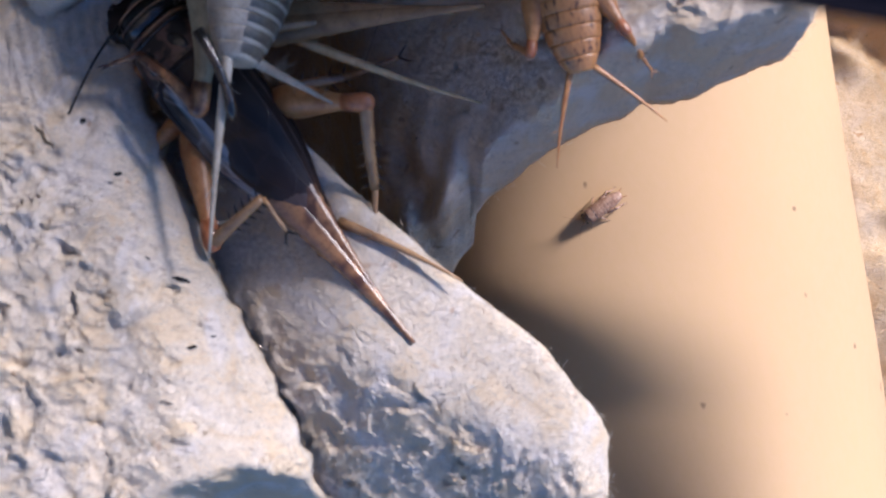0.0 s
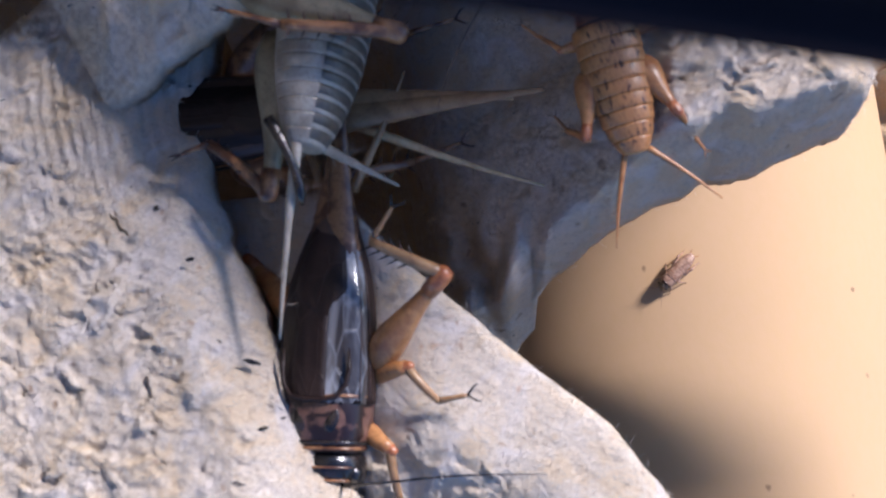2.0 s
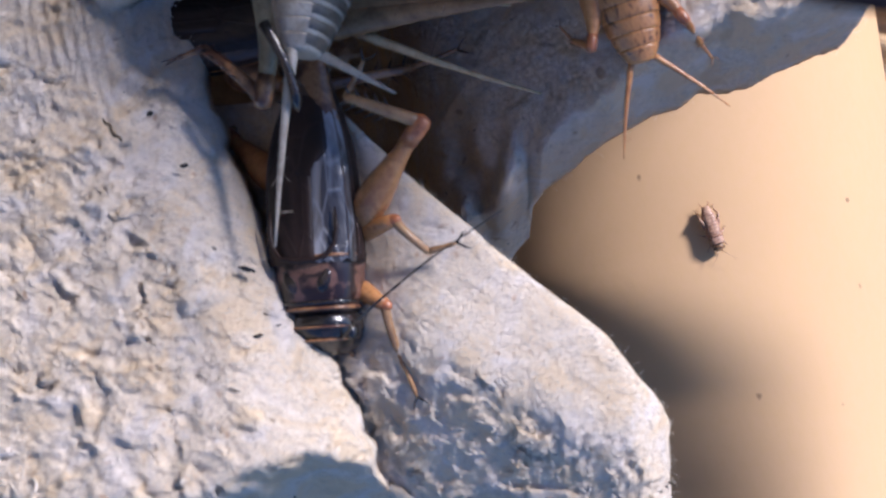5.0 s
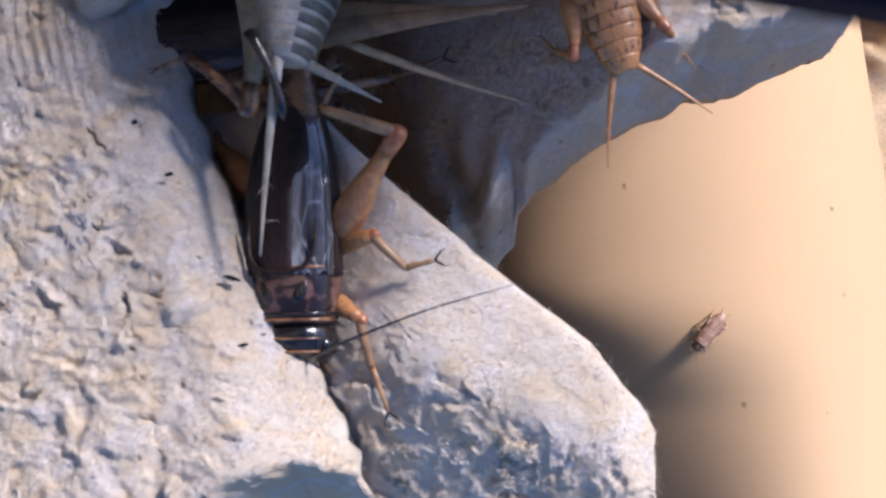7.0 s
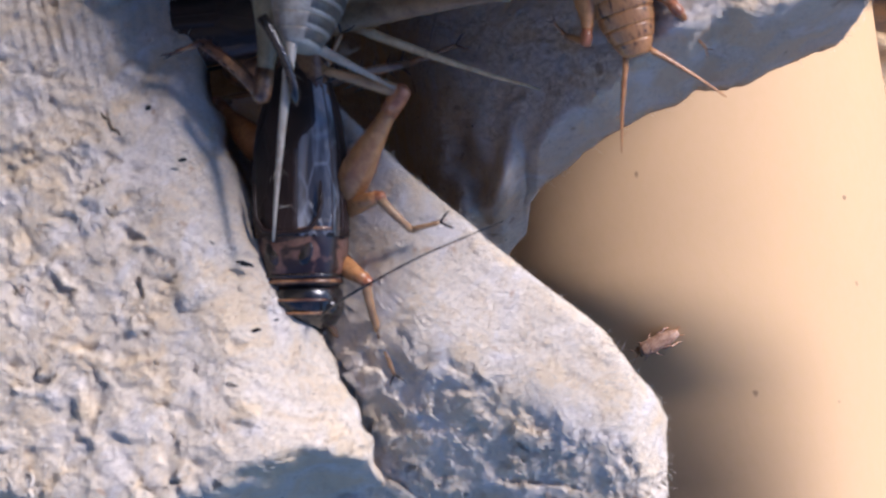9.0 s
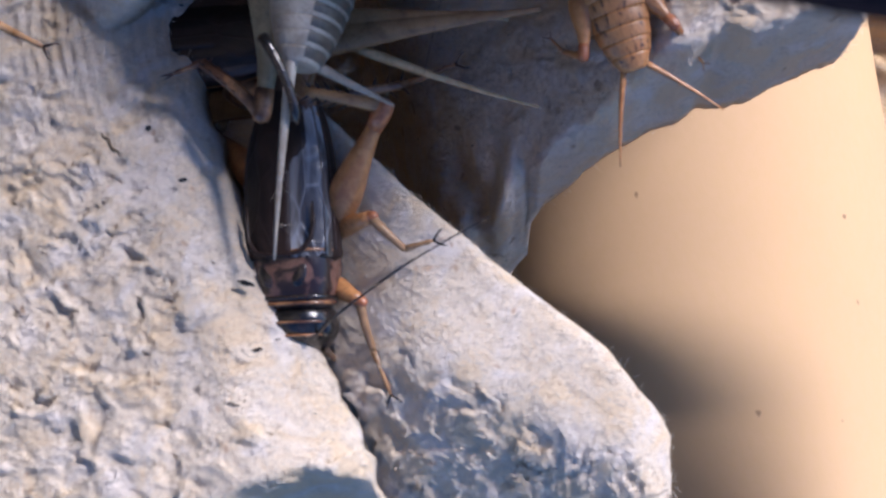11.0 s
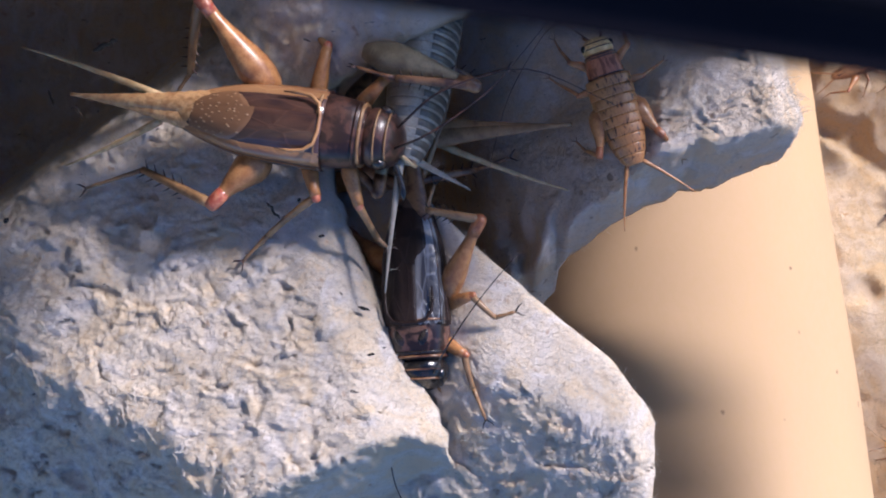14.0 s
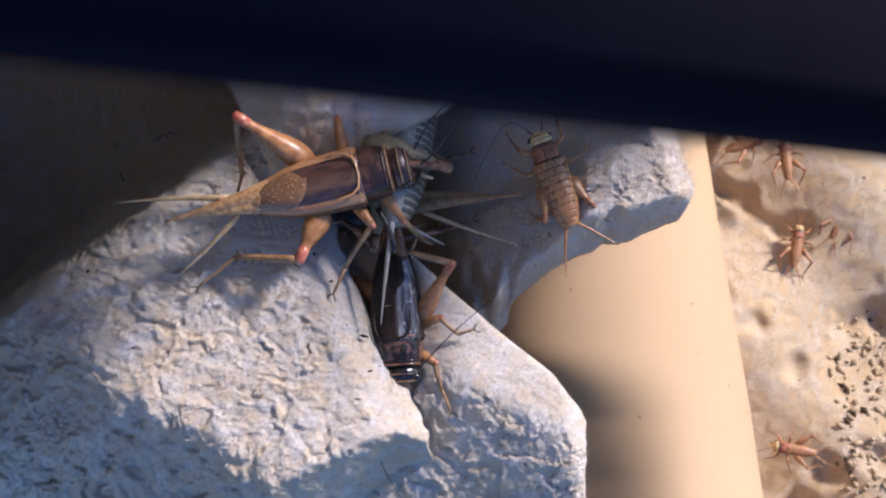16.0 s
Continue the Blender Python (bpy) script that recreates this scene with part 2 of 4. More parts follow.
def pulp_relief(x, y, rough=1.0, seed=0):
    """Pressed paper pulp: lumps, overlapping flakes and torn pits, in millimetres."""
    wx = x + 2.4 * (fractal(x, y, 0.45, 3, seed + 51) - 0.5)
    wy = y + 2.4 * (fractal(x, y, 0.45, 3, seed + 57) - 0.5)
    lumps = (fractal(x, y, 0.20, 3, seed) - 0.5) * 0.65
    grain = (fractal(wx * 0.75, wy * 1.35, 1.3, 3, seed + 11, 0.7) - 0.5) * 0.44
    # leaves of pulp that end in short torn steps
    n = fractal(wx * 0.55, wy * 1.5, 0.5, 3, seed + 23)
    out = 0
    for cut, k in ((0.44, 0), (0.56, 2)):
        torn = np.clip((fractal(wx, wy, 0.7, 2, seed + 71 + 7 * k) - 0.53) * 9, 0, 1)
        out = out + torn * (0.13 * np.tanh((n - cut) / 0.02) - 0.24 * np.exp(-((n - cut + 0.012) / 0.014) ** 2))
    return rough * (lumps + grain + out)


def shell(name, X, Y, Z, thick, mat, parent=None, label=""):
    """A sheet of pulp with its underside and edges from arrays of columns and rows, in millimetres."""
    ny, nx = X.shape
    top = np.stack([X, Y, Z + FLOOR], -1).reshape(-1, 3)
    under = top.copy()
    under[:, 2] -= thick
    co = np.concatenate([top, under]) * MM
    idx = np.arange(ny * nx).reshape(ny, nx)
    quads = np.stack([idx[:-1, :-1], idx[:-1, 1:], idx[1:, 1:], idx[1:, :-1]], -1).reshape(-1, 4)
    low = quads[:, ::-1] + ny * nx
    loop = np.concatenate([idx[0, :-1], idx[:-1, -1], idx[-1, ::-1][:-1], idx[::-1, 0][:-1]])
    nxt = np.roll(loop, -1)
    rim = np.stack([nxt, loop, loop + ny * nx, nxt + ny * nx], -1)
    faces = np.concatenate([quads, low, rim])
    me = bpy.data.meshes.new(name)
    me.vertices.add(len(co))
    me.vertices.foreach_set("co", co.astype(np.float32).ravel())
    me.loops.add(faces.size)
    me.loops.foreach_set("vertex_index", faces.astype(np.int32).ravel())
    me.polygons.add(len(faces))
    me.polygons.foreach_set("loop_start", np.arange(0, faces.size, 4, dtype=np.int32))
    me.update(calc_edges=True)
    me.validate()
    return link_mesh(name, me, mat, parent, label)


def nap_places(X, Y, Z, rows, first, step):
    """Points of a sheet with the sheet's directions along its columns and rows."""
    P = np.stack([X, Y, Z], -1)
    return [(P[i, j], P[i, j + 1] - P[i, j - 1], P[i + 1, j] - P[i - 1, j]) for i in rows for j in range(first + i % 3, X.shape[1] - 2, step)]


def spread(a, b, fine_a, fine_b, fine, coarse):
    """Steps from a to b, fine between fine_a and fine_b."""
    out = [a]
    while out[-1] < b:
        out.append(out[-1] + (fine if fine_a <= out[-1] <= fine_b else coarse))
    out[-1] = b
    return np.array(out)


# ---------------------------------------------------------------- the box: floor and walls
# the box stands turned against the picture: its long walls run along (0.8, 0.6)
ALONG, ACROSS = Vector((0.8, 0.6, 0)), Vector((-0.6, 0.8, 0))
WALL_TOP = -40.0
CORNER = Vector((-57.0, 39.6, 0)) + ACROSS * 30.0


def box_wall(name, centre, direction, length, label):
    bm = bmesh.new()
    bmesh.ops.create_cube(bm, size=1)
    bmesh.ops.scale(bm, vec=(length * MM, 2.5 * MM, (WALL_TOP + FLOOR) * MM), verts=bm.verts)
    bmesh.ops.bevel(bm, geom=bm.edges[:], offset=0.6 * MM, segments=2, affect="EDGES")
    ob = part(name, bm, PLASTIC)
    ob.matrix_world = Matrix.LocRotScale(mm(centre.x, centre.y, (WALL_TOP - FLOOR) / 2), Euler((0, 0, math.atan2(direction.y, direction.x))), None)
    return tagged(ob, label, "box wall", kind="structure")


MID = CORNER - ACROSS * 75 + ALONG * 40
box_wall("wall_north", MID + ACROSS * 75, ALONG, 260, "plain grey plastic side of the cricket box")
box_wall("wall_south", MID - ACROSS * 75, ALONG, 260, "plain grey plastic side of the cricket box")
box_wall("wall_east", MID + ALONG * 131.2, ACROSS, 147.4, "plain grey plastic end of the cricket box")
box_wall("wall_west", MID - ALONG * 131.2, ACROSS, 147.4, "plain grey plastic end of the cricket box")

bm = bmesh.new()
bmesh.ops.create_grid(bm, x_segments=8, y_segments=8, size=0.5)
for v in bm.verts:
    p = MID + ALONG * (v.co.x * 259) + ACROSS * (v.co.y * 147)
    v.co = mm(p.x, p.y, -60)
tagged(part("floor", bm, BRAN), "box floor strewn with pale bran litter", "floor", kind="structure")

# ---------------------------------------------------------------- egg trays
def edge_left(y):
    """The torn right-hand edge of the near tray."""
    return np.interp(y, [-60, -13.2, -8.0, -5.6, -0.9, 3.9, 7.8, 11.7, 16.0, 19.0, 26, 45], [-2, -10.0, -11.0, -12.0, -14.6, -17.2, -19.0, -20.5, -21.3, -21.2, -19.0, -17.0])


ys = spread(-48, 44, -16, 24, 0.2, 1.0)
cols = np.concatenate([np.linspace(0, 0.40, 40)[:-1], np.linspace(0.40, 1, 210)])
yy = np.repeat(ys[:, None], len(cols), 1)
ragged = (fractal(ys * 1.0, ys * 0 + 3.1, 0.8, 4, 5) - 0.5) * 1.0
xe = (edge_left(ys) + ragged)[:, None]
xw = np.full(len(ys), -96.0)[:, None]
xx = xw + (xe - xw) * cols[None, :]
edge = xx - edge_left(yy)
main = 0.09 * (xx + 21) - 0.06 * yy + 0.6
strip = 1.6 - 0.62 * (edge + 5.5)
s3 = (xx + 26.8) * -0.526 + (yy + 13.5) * -0.85
s3 = s3 + 2.6 * (fractal(xx, yy, 0.12, 3, 77) - 0.5) + 2.0 * (fractal(xx, yy, 0.45, 3, 79) - 0.5)
south_west = main + 0.3 - 0.92 * np.minimum(s3, 7.0) - 0.66 * np.maximum(s3 - 7.0, 0)
south = main + 0.2 - 2.7 * (np.minimum((xx + 14.7) * 0.45 - (yy + 8.0) * 0.893, -(yy + 7.8)) + 0.25 * (fractal(xx, yy, 0.5, 3, 36) - 0.5) + 0.3 * (fractal(xx, yy, 1.9, 3, 38) - 0.5))
north_west = 2.0 - 2.8 * ((xx + 36.0) * -0.6 + (yy - 22.0) * 0.8 + 3.2 + 1.6 * (fractal(xx, yy, 0.25, 3, 66) - 0.5))
zz = softmin([main, strip, south_west, south], 0.35)
zz = softmin([zz, north_west], 1.6)
# a dished hollow where the next cup begins, above the strip
hollow = np.exp(-(((xx + 23.0) / 3.2) ** 2 + ((yy - 17.0) / 6.5) ** 2))
zz = zz - 2.4 * hollow
grooves = np.sin((edge + 0.12 * yy) * 8.5 + 7 * fractal(xx, yy * 0.4, 0.5, 3, 3)) * np.clip((edge + 11) / 3, 0, 1) * np.clip((yy - 8) / 9, 0, 1) * fractal(xx, yy, 0.5, 2, 9)
zz = np.maximum(zz, -46) + 0.24 * grooves
calm = 0.68 + 0.32 * np.clip(-(edge + 5.0) / 3.0, 0, 1)
flaky = np.clip(s3 / 2.5, 0, 1)
zz = zz + pulp_relief(xx, yy, 1.15, 2) * (calm + 0.35 * flaky) + 0.5 * flaky * (fractal(xx, yy, 1.3, 3, 58, 0.6) - 0.5) - 0.9 * np.exp(edge / 0.45)
torn_left = [(xx[i, -1 - k], yy[i, -1 - k], zz[i, -1 - k]) for i in range(60, len(ys) - 25) for k in (0, 1)]
nap_left = nap_places(xx, yy, zz, range(34, len(ys) - 24, 2), 70, 2)
tray_left = tagged(shell("egg_tray", xx, yy, zz, 2.2, PULP), "grey pulp egg tray with a sunlit sloping peak and torn edge", "egg tray")


# the tray below it, whose peak shows as a pale wedge
def edge_wedge(y):
    return np.interp(y, [-60, -13.3, -7.2, -6.2, -2.0, 2.4, 5.9, 12, 30], [5.0, 6.0, 6.1, 5.6, 2.4, -3.2, -7.5, -14.0, -16.0])


ys = spread(-48, 12, -17, 9, 0.2, 1.0)
cols = np.linspace(0, 1, 150)
yy = np.repeat(ys[:, None], len(cols), 1)
ragged = (fractal(ys, ys * 0 + 8.4, 0.7, 4, 9) - 0.5) * 0.5
xe = (edge_wedge(ys) + ragged)[:, None]
xw = (edge_left(ys) - 9.0)[:, None]
xx = xw + (xe - xw) * cols[None, :]
edge = xx - edge_wedge(yy)
top = -3.3 - 0.13 * xx - 0.10 * yy
s1 = -0.9 * (yy + 4.6 + 0.45 * (xx + 5))
south = -2.5 - 0.62 * s1
east = -2.5 - 1.4 * (xx - 3.8)
west = -3.4 - 0.5 * np.clip(-(xx + 9.5), -9, 20)
zz = softmin([top, south, east, west + 0.9], 0.5)
zz = np.maximum(zz, -30)
rough = 0.34 + 1.25 * np.clip((s1 + 1) / 2, 0, 1)
zz = zz + pulp_relief(xx + 40, yy, 0.75, 8) * rough - 0.8 * np.exp(edge / 0.4)
torn_wedge = [(xx[i, -1 - k], yy[i, -1 - k], zz[i, -1 - k]) for i in range(30, len(ys)) for k in (0, 1, 3)]
nap_wedge = nap_places(xx, yy, zz, range(30, len(ys) - 4, 2), 60, 2)
tray_wedge = tagged(shell("egg_tray", xx, yy, zz, 2.0, PULP), "pale blue-grey pulp egg tray peak with a blunt corner", "egg tray")


# the broken rim of a third tray, lower than the pale peak: a ridge with a shaded flank and a blunt end
def edge_low(x):
    return np.interp(x, [-30, -16, -12, -8.0, -5.4, -3.7, -2.9, -2.2, -1.9, -1.2, 2.2, 5.2, 8.2, 11.2, 14.2, 16.0, 17.6], [10, 8, 6.0, 4.0, 2.3, 2.7, 4.0, 4.7, 6.2, 7.0, 9.5, 11.2, 12.4, 13.0, 14.3, 14.9, 15.7])


vs = np.concatenate([np.linspace(0, 0.40, 150)[:-1], np.linspace(0.40, 1, 30)])
us = np.linspace(0, 1, 250)
vv = np.repeat(vs[:, None], len(us), 1)
xr = np.interp(vs * 31, [0, 1.0, 2.2, 3.5, 5.5, 8.0, 10.0, 20, 40], [16.9, 17.4, 17.6, 17.4, 16.7, 16.0, 15.3, 13.6, 12.5]) + (fractal(vs * 32, vs * 0, 0.9, 3, 14) - 0.5) * 0.7
xx = -24 + (xr[:, None] + 24) * us[None, :]
ragged = (fractal(xx[0], xx[0] * 0 + 2.2, 0.6, 4, 21) - 0.5) * 0.7
yl = edge_low(xx) + ragged[None, :]
yy = yl + vv * (46 - yl)
off = yy - yl
# the wall behind the torn edge keeps its own line where the tip hangs down
wall = yy - np.interp(xx, [-30, -12, -8, -4, -1.2, 2.2, 5.2, 8.2, 11.2, 14.2, 17.6], [-14, -2, 1.5, 4.8, 7.0, 9.5, 11.2, 12.4, 13.0, 14.3, 15.7]) - ragged[None, :]
crest = np.interp(xx, [-24, -10, -3, 2, 5, 7, 11, 14, 18], [15, 14.5, 14.2, 14.4, 15.0, 15.5, 16.2, 16.8, 17.4])
flank = -7.2 - 5.0 * np.clip((3 - xx) / 6, 0, 1) + np.interp(xx, [-24, -8, -4, 0, 4, 7, 11, 14, 17], [0.25, 0.8, 2.6, 2.8, 2.8, 3.0, 3.3, 4.0, 5.0]) * wall
topside = 0.6 - 0.87 * np.clip(6 - xx, 0, 18)
broad = 2.6 + 2.2 * np.clip((xx - 5) / 6, 0, 1)
back = topside - 1.0 * (yy - crest - broad)
cup = np.maximum(back, -7.0 - 0.25 * np.clip(5 - xx, 0, 20))
end = -3.6 + 2.1 * (xr[:, None] - xx)
ridge = 0.4 - 0.9 * np.abs(xx - (xr[:, None] - 3.1))
zz = np.where(yy > crest, np.maximum(softmin([topside, cup], 0.4), np.minimum(ridge, 0.6)), topside)
zz = softmin([flank, zz, end], 0.45)
# a dark hole runs down towards the gap in the west
zz = zz - 20.0 / (1 + np.exp((xx + 10.5 + 0.25 * (yy - 8)) / 1.2)) * np.clip((27 - yy) / 5, 0, 1)
wrinkle = np.sin(xx * 2.6 - 0.6 * yy + 4.0 * fractal(xx, yy, 0.35, 3, 2)) * np.exp(-((xx + 4.0) / 3.4) ** 2 - ((yy - 7.0) / 4.0) ** 2)
zz = zz + 0.8 * wrinkle - 2.6 * np.exp(-((xx + 4.9 + 0.3 * (yy - 6)) / 0.9) ** 2 - ((yy - 8.0) / 2.2) ** 2)
zz = zz + pulp_relief(xx + 90, yy, 0.8, 15) * (0.7 + 0.9 * np.exp(-((yy - crest - 1.5) / 2.0) ** 2)) - 0.8 * np.exp(-off / 0.4)
yy = yy + 0.7 * (fractal(xx, zz * 0.8, 0.45, 4, 33, 0.6) - 0.5)
torn_rim = [(xx[i, -1 - k], yy[i, -1 - k], zz[i, -1 - k]) for i in range(0, 130) for k in (0, 1, 3, 6, 10)] + [(xx[0, j], yy[0, j], zz[0, j]) for j in range(90, len(us))]
curls_rim = [(xx[i, -1 - k], yy[i, -1 - k], zz[i, -1 - k]) for i in range(24, 140, 2) for k in (2, 6, 10, 15)]
nap_rim = nap_places(xx, yy, zz, range(2, 150, 2), 90, 2)
tray_rim = tagged(shell("egg_tray", xx, yy, zz, 2.4, PULP_DULL), "broken grey pulp egg tray rim with a shaded flank", "egg tray")

# two unseen trays on edge, added behind the others to shade the far corner
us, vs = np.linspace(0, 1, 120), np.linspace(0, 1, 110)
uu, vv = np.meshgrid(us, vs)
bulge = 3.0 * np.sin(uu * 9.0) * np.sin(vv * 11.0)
# its right-hand edge is notched to shape the shadow it throws
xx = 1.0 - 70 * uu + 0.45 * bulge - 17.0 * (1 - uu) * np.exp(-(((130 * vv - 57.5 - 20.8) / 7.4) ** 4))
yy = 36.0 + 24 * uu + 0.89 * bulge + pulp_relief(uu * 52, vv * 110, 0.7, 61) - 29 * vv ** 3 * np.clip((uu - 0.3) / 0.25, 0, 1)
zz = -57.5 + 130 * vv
tagged(shell("egg_tray", xx, yy, zz, 2.0, PULP), "unseen grey pulp egg tray on edge, added to shade the far corner", "egg tray")
# second added piece, out of view; its top line sets the shadow over the gap
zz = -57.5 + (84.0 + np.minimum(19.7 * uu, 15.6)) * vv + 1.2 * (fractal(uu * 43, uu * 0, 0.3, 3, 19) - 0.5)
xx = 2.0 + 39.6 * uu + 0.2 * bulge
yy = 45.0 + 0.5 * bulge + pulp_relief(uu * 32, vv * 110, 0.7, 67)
tagged(shell("egg_tray", xx, yy, zz, 2.0, PULP), "unseen torn piece of egg tray on edge, added to shade the gap", "egg tray")

# an unseen tray added over the far corner to darken it; the large cricket comes from under it
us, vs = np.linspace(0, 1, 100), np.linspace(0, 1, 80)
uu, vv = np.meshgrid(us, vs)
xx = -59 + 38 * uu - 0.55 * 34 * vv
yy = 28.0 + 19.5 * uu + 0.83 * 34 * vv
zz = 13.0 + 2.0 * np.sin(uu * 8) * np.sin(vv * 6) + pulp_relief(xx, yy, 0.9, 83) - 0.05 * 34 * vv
tagged(shell("egg_tray", xx, yy, zz, 2.0, PULP), "unseen grey pulp egg tray added over the far corner to darken it", "egg tray")

# the lip of the near tray's next cup, under which the pale cricket's head is hidden
us, vs = np.linspace(0, 1, 110), np.linspace(0, 1, 90)
uu, vv = np.meshgrid(us, vs)
lip = 1.1 * (fractal(uu * 18, uu * 0 + 1.3, 0.5, 4, 91) - 0.5)
xx = -26.2 + 0.894 * 24 * uu - 0.447 * (26 * vv + lip)
yy = 16.3 + 0.447 * 24 * uu + 0.894 * (26 * vv + lip)
zz = -1.2 + 7.4 * (1 - (1 - np.minimum(1, 1.2 * uu)) ** 2) + 1.2 * np.sin(vv * 5) + pulp_relief(xx, yy, 0.7, 95) - 0.8 * np.exp(-vv * 26 / 0.5)
tagged(shell("egg_tray", xx, yy, zz, 1.6, PULP), "lip of a grey pulp egg tray with a pale torn edge", "egg tray")

# one more, unseen, is added leaning in from the west to keep skylight off that corner
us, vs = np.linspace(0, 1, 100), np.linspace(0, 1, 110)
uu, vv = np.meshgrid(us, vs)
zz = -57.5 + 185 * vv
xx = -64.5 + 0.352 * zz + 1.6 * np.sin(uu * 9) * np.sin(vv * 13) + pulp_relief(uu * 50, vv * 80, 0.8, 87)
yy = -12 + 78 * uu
tagged(shell("egg_tray", xx, yy, zz, 2.0, PULP_DULL), "unseen grey pulp egg tray leaning in, added to block skylight", "egg tray")

# ---------------------------------------------------------------- the card tube
TUBE_R, TUBE_Z = 19.0, -41.0
TUBE_DIR = Vector((-0.143, 0.99, 0)).normalized()


def shade_dent(x, y):
    """How far the tube is sunk by the tray's corner to shape a dark patch there, in millimetres."""
    e1, e2 = (x - 6.8) * 0.66 + (y + 7.4) * 0.75, x - 7.4
    away = 1.2 * math.log(math.exp(e1 / 1.2) + math.exp(e2 / 1.2))
    f = min(1.0, max(0.0, (13.0 - away) / 17.0))
    g = min(1.0, max(0.0, (2.0 - y) / 9.0))
    deep = min(1.0, max(0.0, (-5.0 - y) / 9.0))
    return (4.4 + 2.0 * deep) * f * f * (3 - 2 * f) * g * g * (3 - 2 * g)


TUBE_AT = Vector((8.5, 7.14, 0))
TUBE_POSE = Matrix.Translation(mm(TUBE_AT.x, TUBE_AT.y, TUBE_Z)) @ TUBE_DIR.to_track_quat("Z", "Y").to_matrix().to_4x4()
TUBE_BACK = TUBE_POSE.inverted()
bm = bmesh.new()
n = 160
for r in (TUBE_R, TUBE_R - 0.9):
    for k in range(121):
        for i in range(n):
            a = 2 * math.pi * i / n
            rr = r + 0.08 * math.sin(3 * a + k * 0.2) + 0.02 * math.sin(k * 0.37)
            v = bm.verts.new((rr * math.cos(a) * MM, rr * math.sin(a) * MM, (k - 70) * 1.0 * MM))
            p = TUBE_POSE @ v.co
            if p.z > (TUBE_Z + FLOOR) * MM:
                p.z -= shade_dent(p.x / MM, p.y / MM) * MM
                v.co = TUBE_BACK @ p
bm.verts.ensure_lookup_table()
m = 121 * n
for k in range(120):
    for i in range(n):
        a, b = k * n + i, k * n + (i + 1) % n
        bm.faces.new([bm.verts[j] for j in (a, b, b + n, a + n)])
        bm.faces.new([bm.verts[j + m] for j in (a + n, b + n, b, a)])
for k in (0, 120):
    for i in range(n):
        a, b = k * n + i, k * n + (i + 1) % n
        bm.faces.new([bm.verts[j] for j in (a, b, b + m, a + m)])
bmesh.ops.recalc_face_normals(bm, faces=bm.faces)
card_tube = part("card_tube", bm, KRAFT)
card_tube.matrix_world = TUBE_POSE
tagged(card_tube, "smooth brown card tube on the box floor, dented to make a dark patch", "card tube")

# ---------------------------------------------------------------- the far tray on the floor
xs, ys = np.linspace(22, 120, 200), np.linspace(-60, 60, 220)
xx, yy = np.meshgrid(xs, ys)
cups = np.cos((xx - 47) * 2 * math.pi / 34) * np.cos((yy - 24) * 2 * math.pi / 38)
zz = -47 + 3.2 * cups + pulp_relief(xx, yy, 0.7, 41) - 9.0 * np.clip(fractal(xx, yy, 0.16, 2, 44) - 0.6, 0, 0.3)
tagged(shell("egg_tray", xx, yy, zz, 2.0, PULP_BACK), "warm tan pulp egg tray on the box floor", "egg tray")

# litter of dark droppings and tan crumbs on it
rnd = random.Random(31)
co, faces, tones = [], [], []
for k in range(2000):
    x, y = rnd.uniform(42, 78), rnd.uniform(-32, 16)
    if y > 6 + 0.55 * (x - 46) + rnd.uniform(-3, 3) or rnd.random() > 0.75:
        continue
    i, j = int(np.argmin(np.abs(ys - y))), int(np.argmin(np.abs(xs - x)))
    p = Vector((xx[i, j], yy[i, j], zz[i, j] + FLOOR + 0.15))
    r, a = rnd.uniform(0.15, 0.5), rnd.uniform(0, math.pi)
    u = Vector((math.cos(a), math.sin(a), 0)) * r * rnd.uniform(1.2, 2.2)
    v = Vector((-math.sin(a), math.cos(a), rnd.uniform(-0.3, 0.3))) * r
    w = Vector((0, 0, r * 0.8))
    b = len(co)
    co += [q * MM for q in (p + u, p + v, p - u, p - v, p + w, p - w)]
    for m in range(4):
        faces += [(b + m, b + (m + 1) % 4, b + 4), (b + (m + 1) % 4, b + m, b + 5)]
    tones += [0 if rnd.random() < 0.2 else 1] * 8
me = bpy.data.meshes.new("litter")
me.from_pydata(co, [], faces)
litter = link_mesh("litter", me, material("dark_dropping", plain((0.10, 0.065, 0.035), 0.5, 1.0, 0.2), 0.9, 0.1))
me.materials.append(BRAN)
me.polygons.foreach_set("material_index", tones)
tagged(litter, "dark droppings and tan bran crumbs strewn on the far tray", "litter", kind="stuff")

# ---------------------------------------------------------------- crickets
# a cricket faces +x in its own space, feet at z = 0; 20 mm from brow to tail at size 1
LEGS = {  # hip, knee, ankle, toe of the left side
    "fore": [(6.2, 1.6, 2.2), (8.2, 4.4, 3.0), (10.6, 5.6, 0.6), (12.2, 6.2, 0.2)],
    "middle": [(3.2, 1.9, 2.2), (3.0, 5.6, 3.8), (1.2, 8.6, 0.7), (0.2, 10.2, 0.2)],
    "hind": [(0.2, 2.2, 2.6), (-6.0, 7.4, 6.2), (-11.0, 5.2, 0.9), (-14.0, 6.0, 0.2)],
}


def wing_width(f):
    """Half the width of a folded fore wing, from its root at 0 to its tip at 1."""
    return 3.0 * (1 - 0.30 * f ** 2) * (1 - max(0, f - 0.38) ** 2 * 1.95)


def within(m, size, *points):
    """Points of the place in a cricket's own space, in its units."""
    back = m.inverted()
    return [tuple((back @ mm(*p)) / (MM * size)) for p in points]


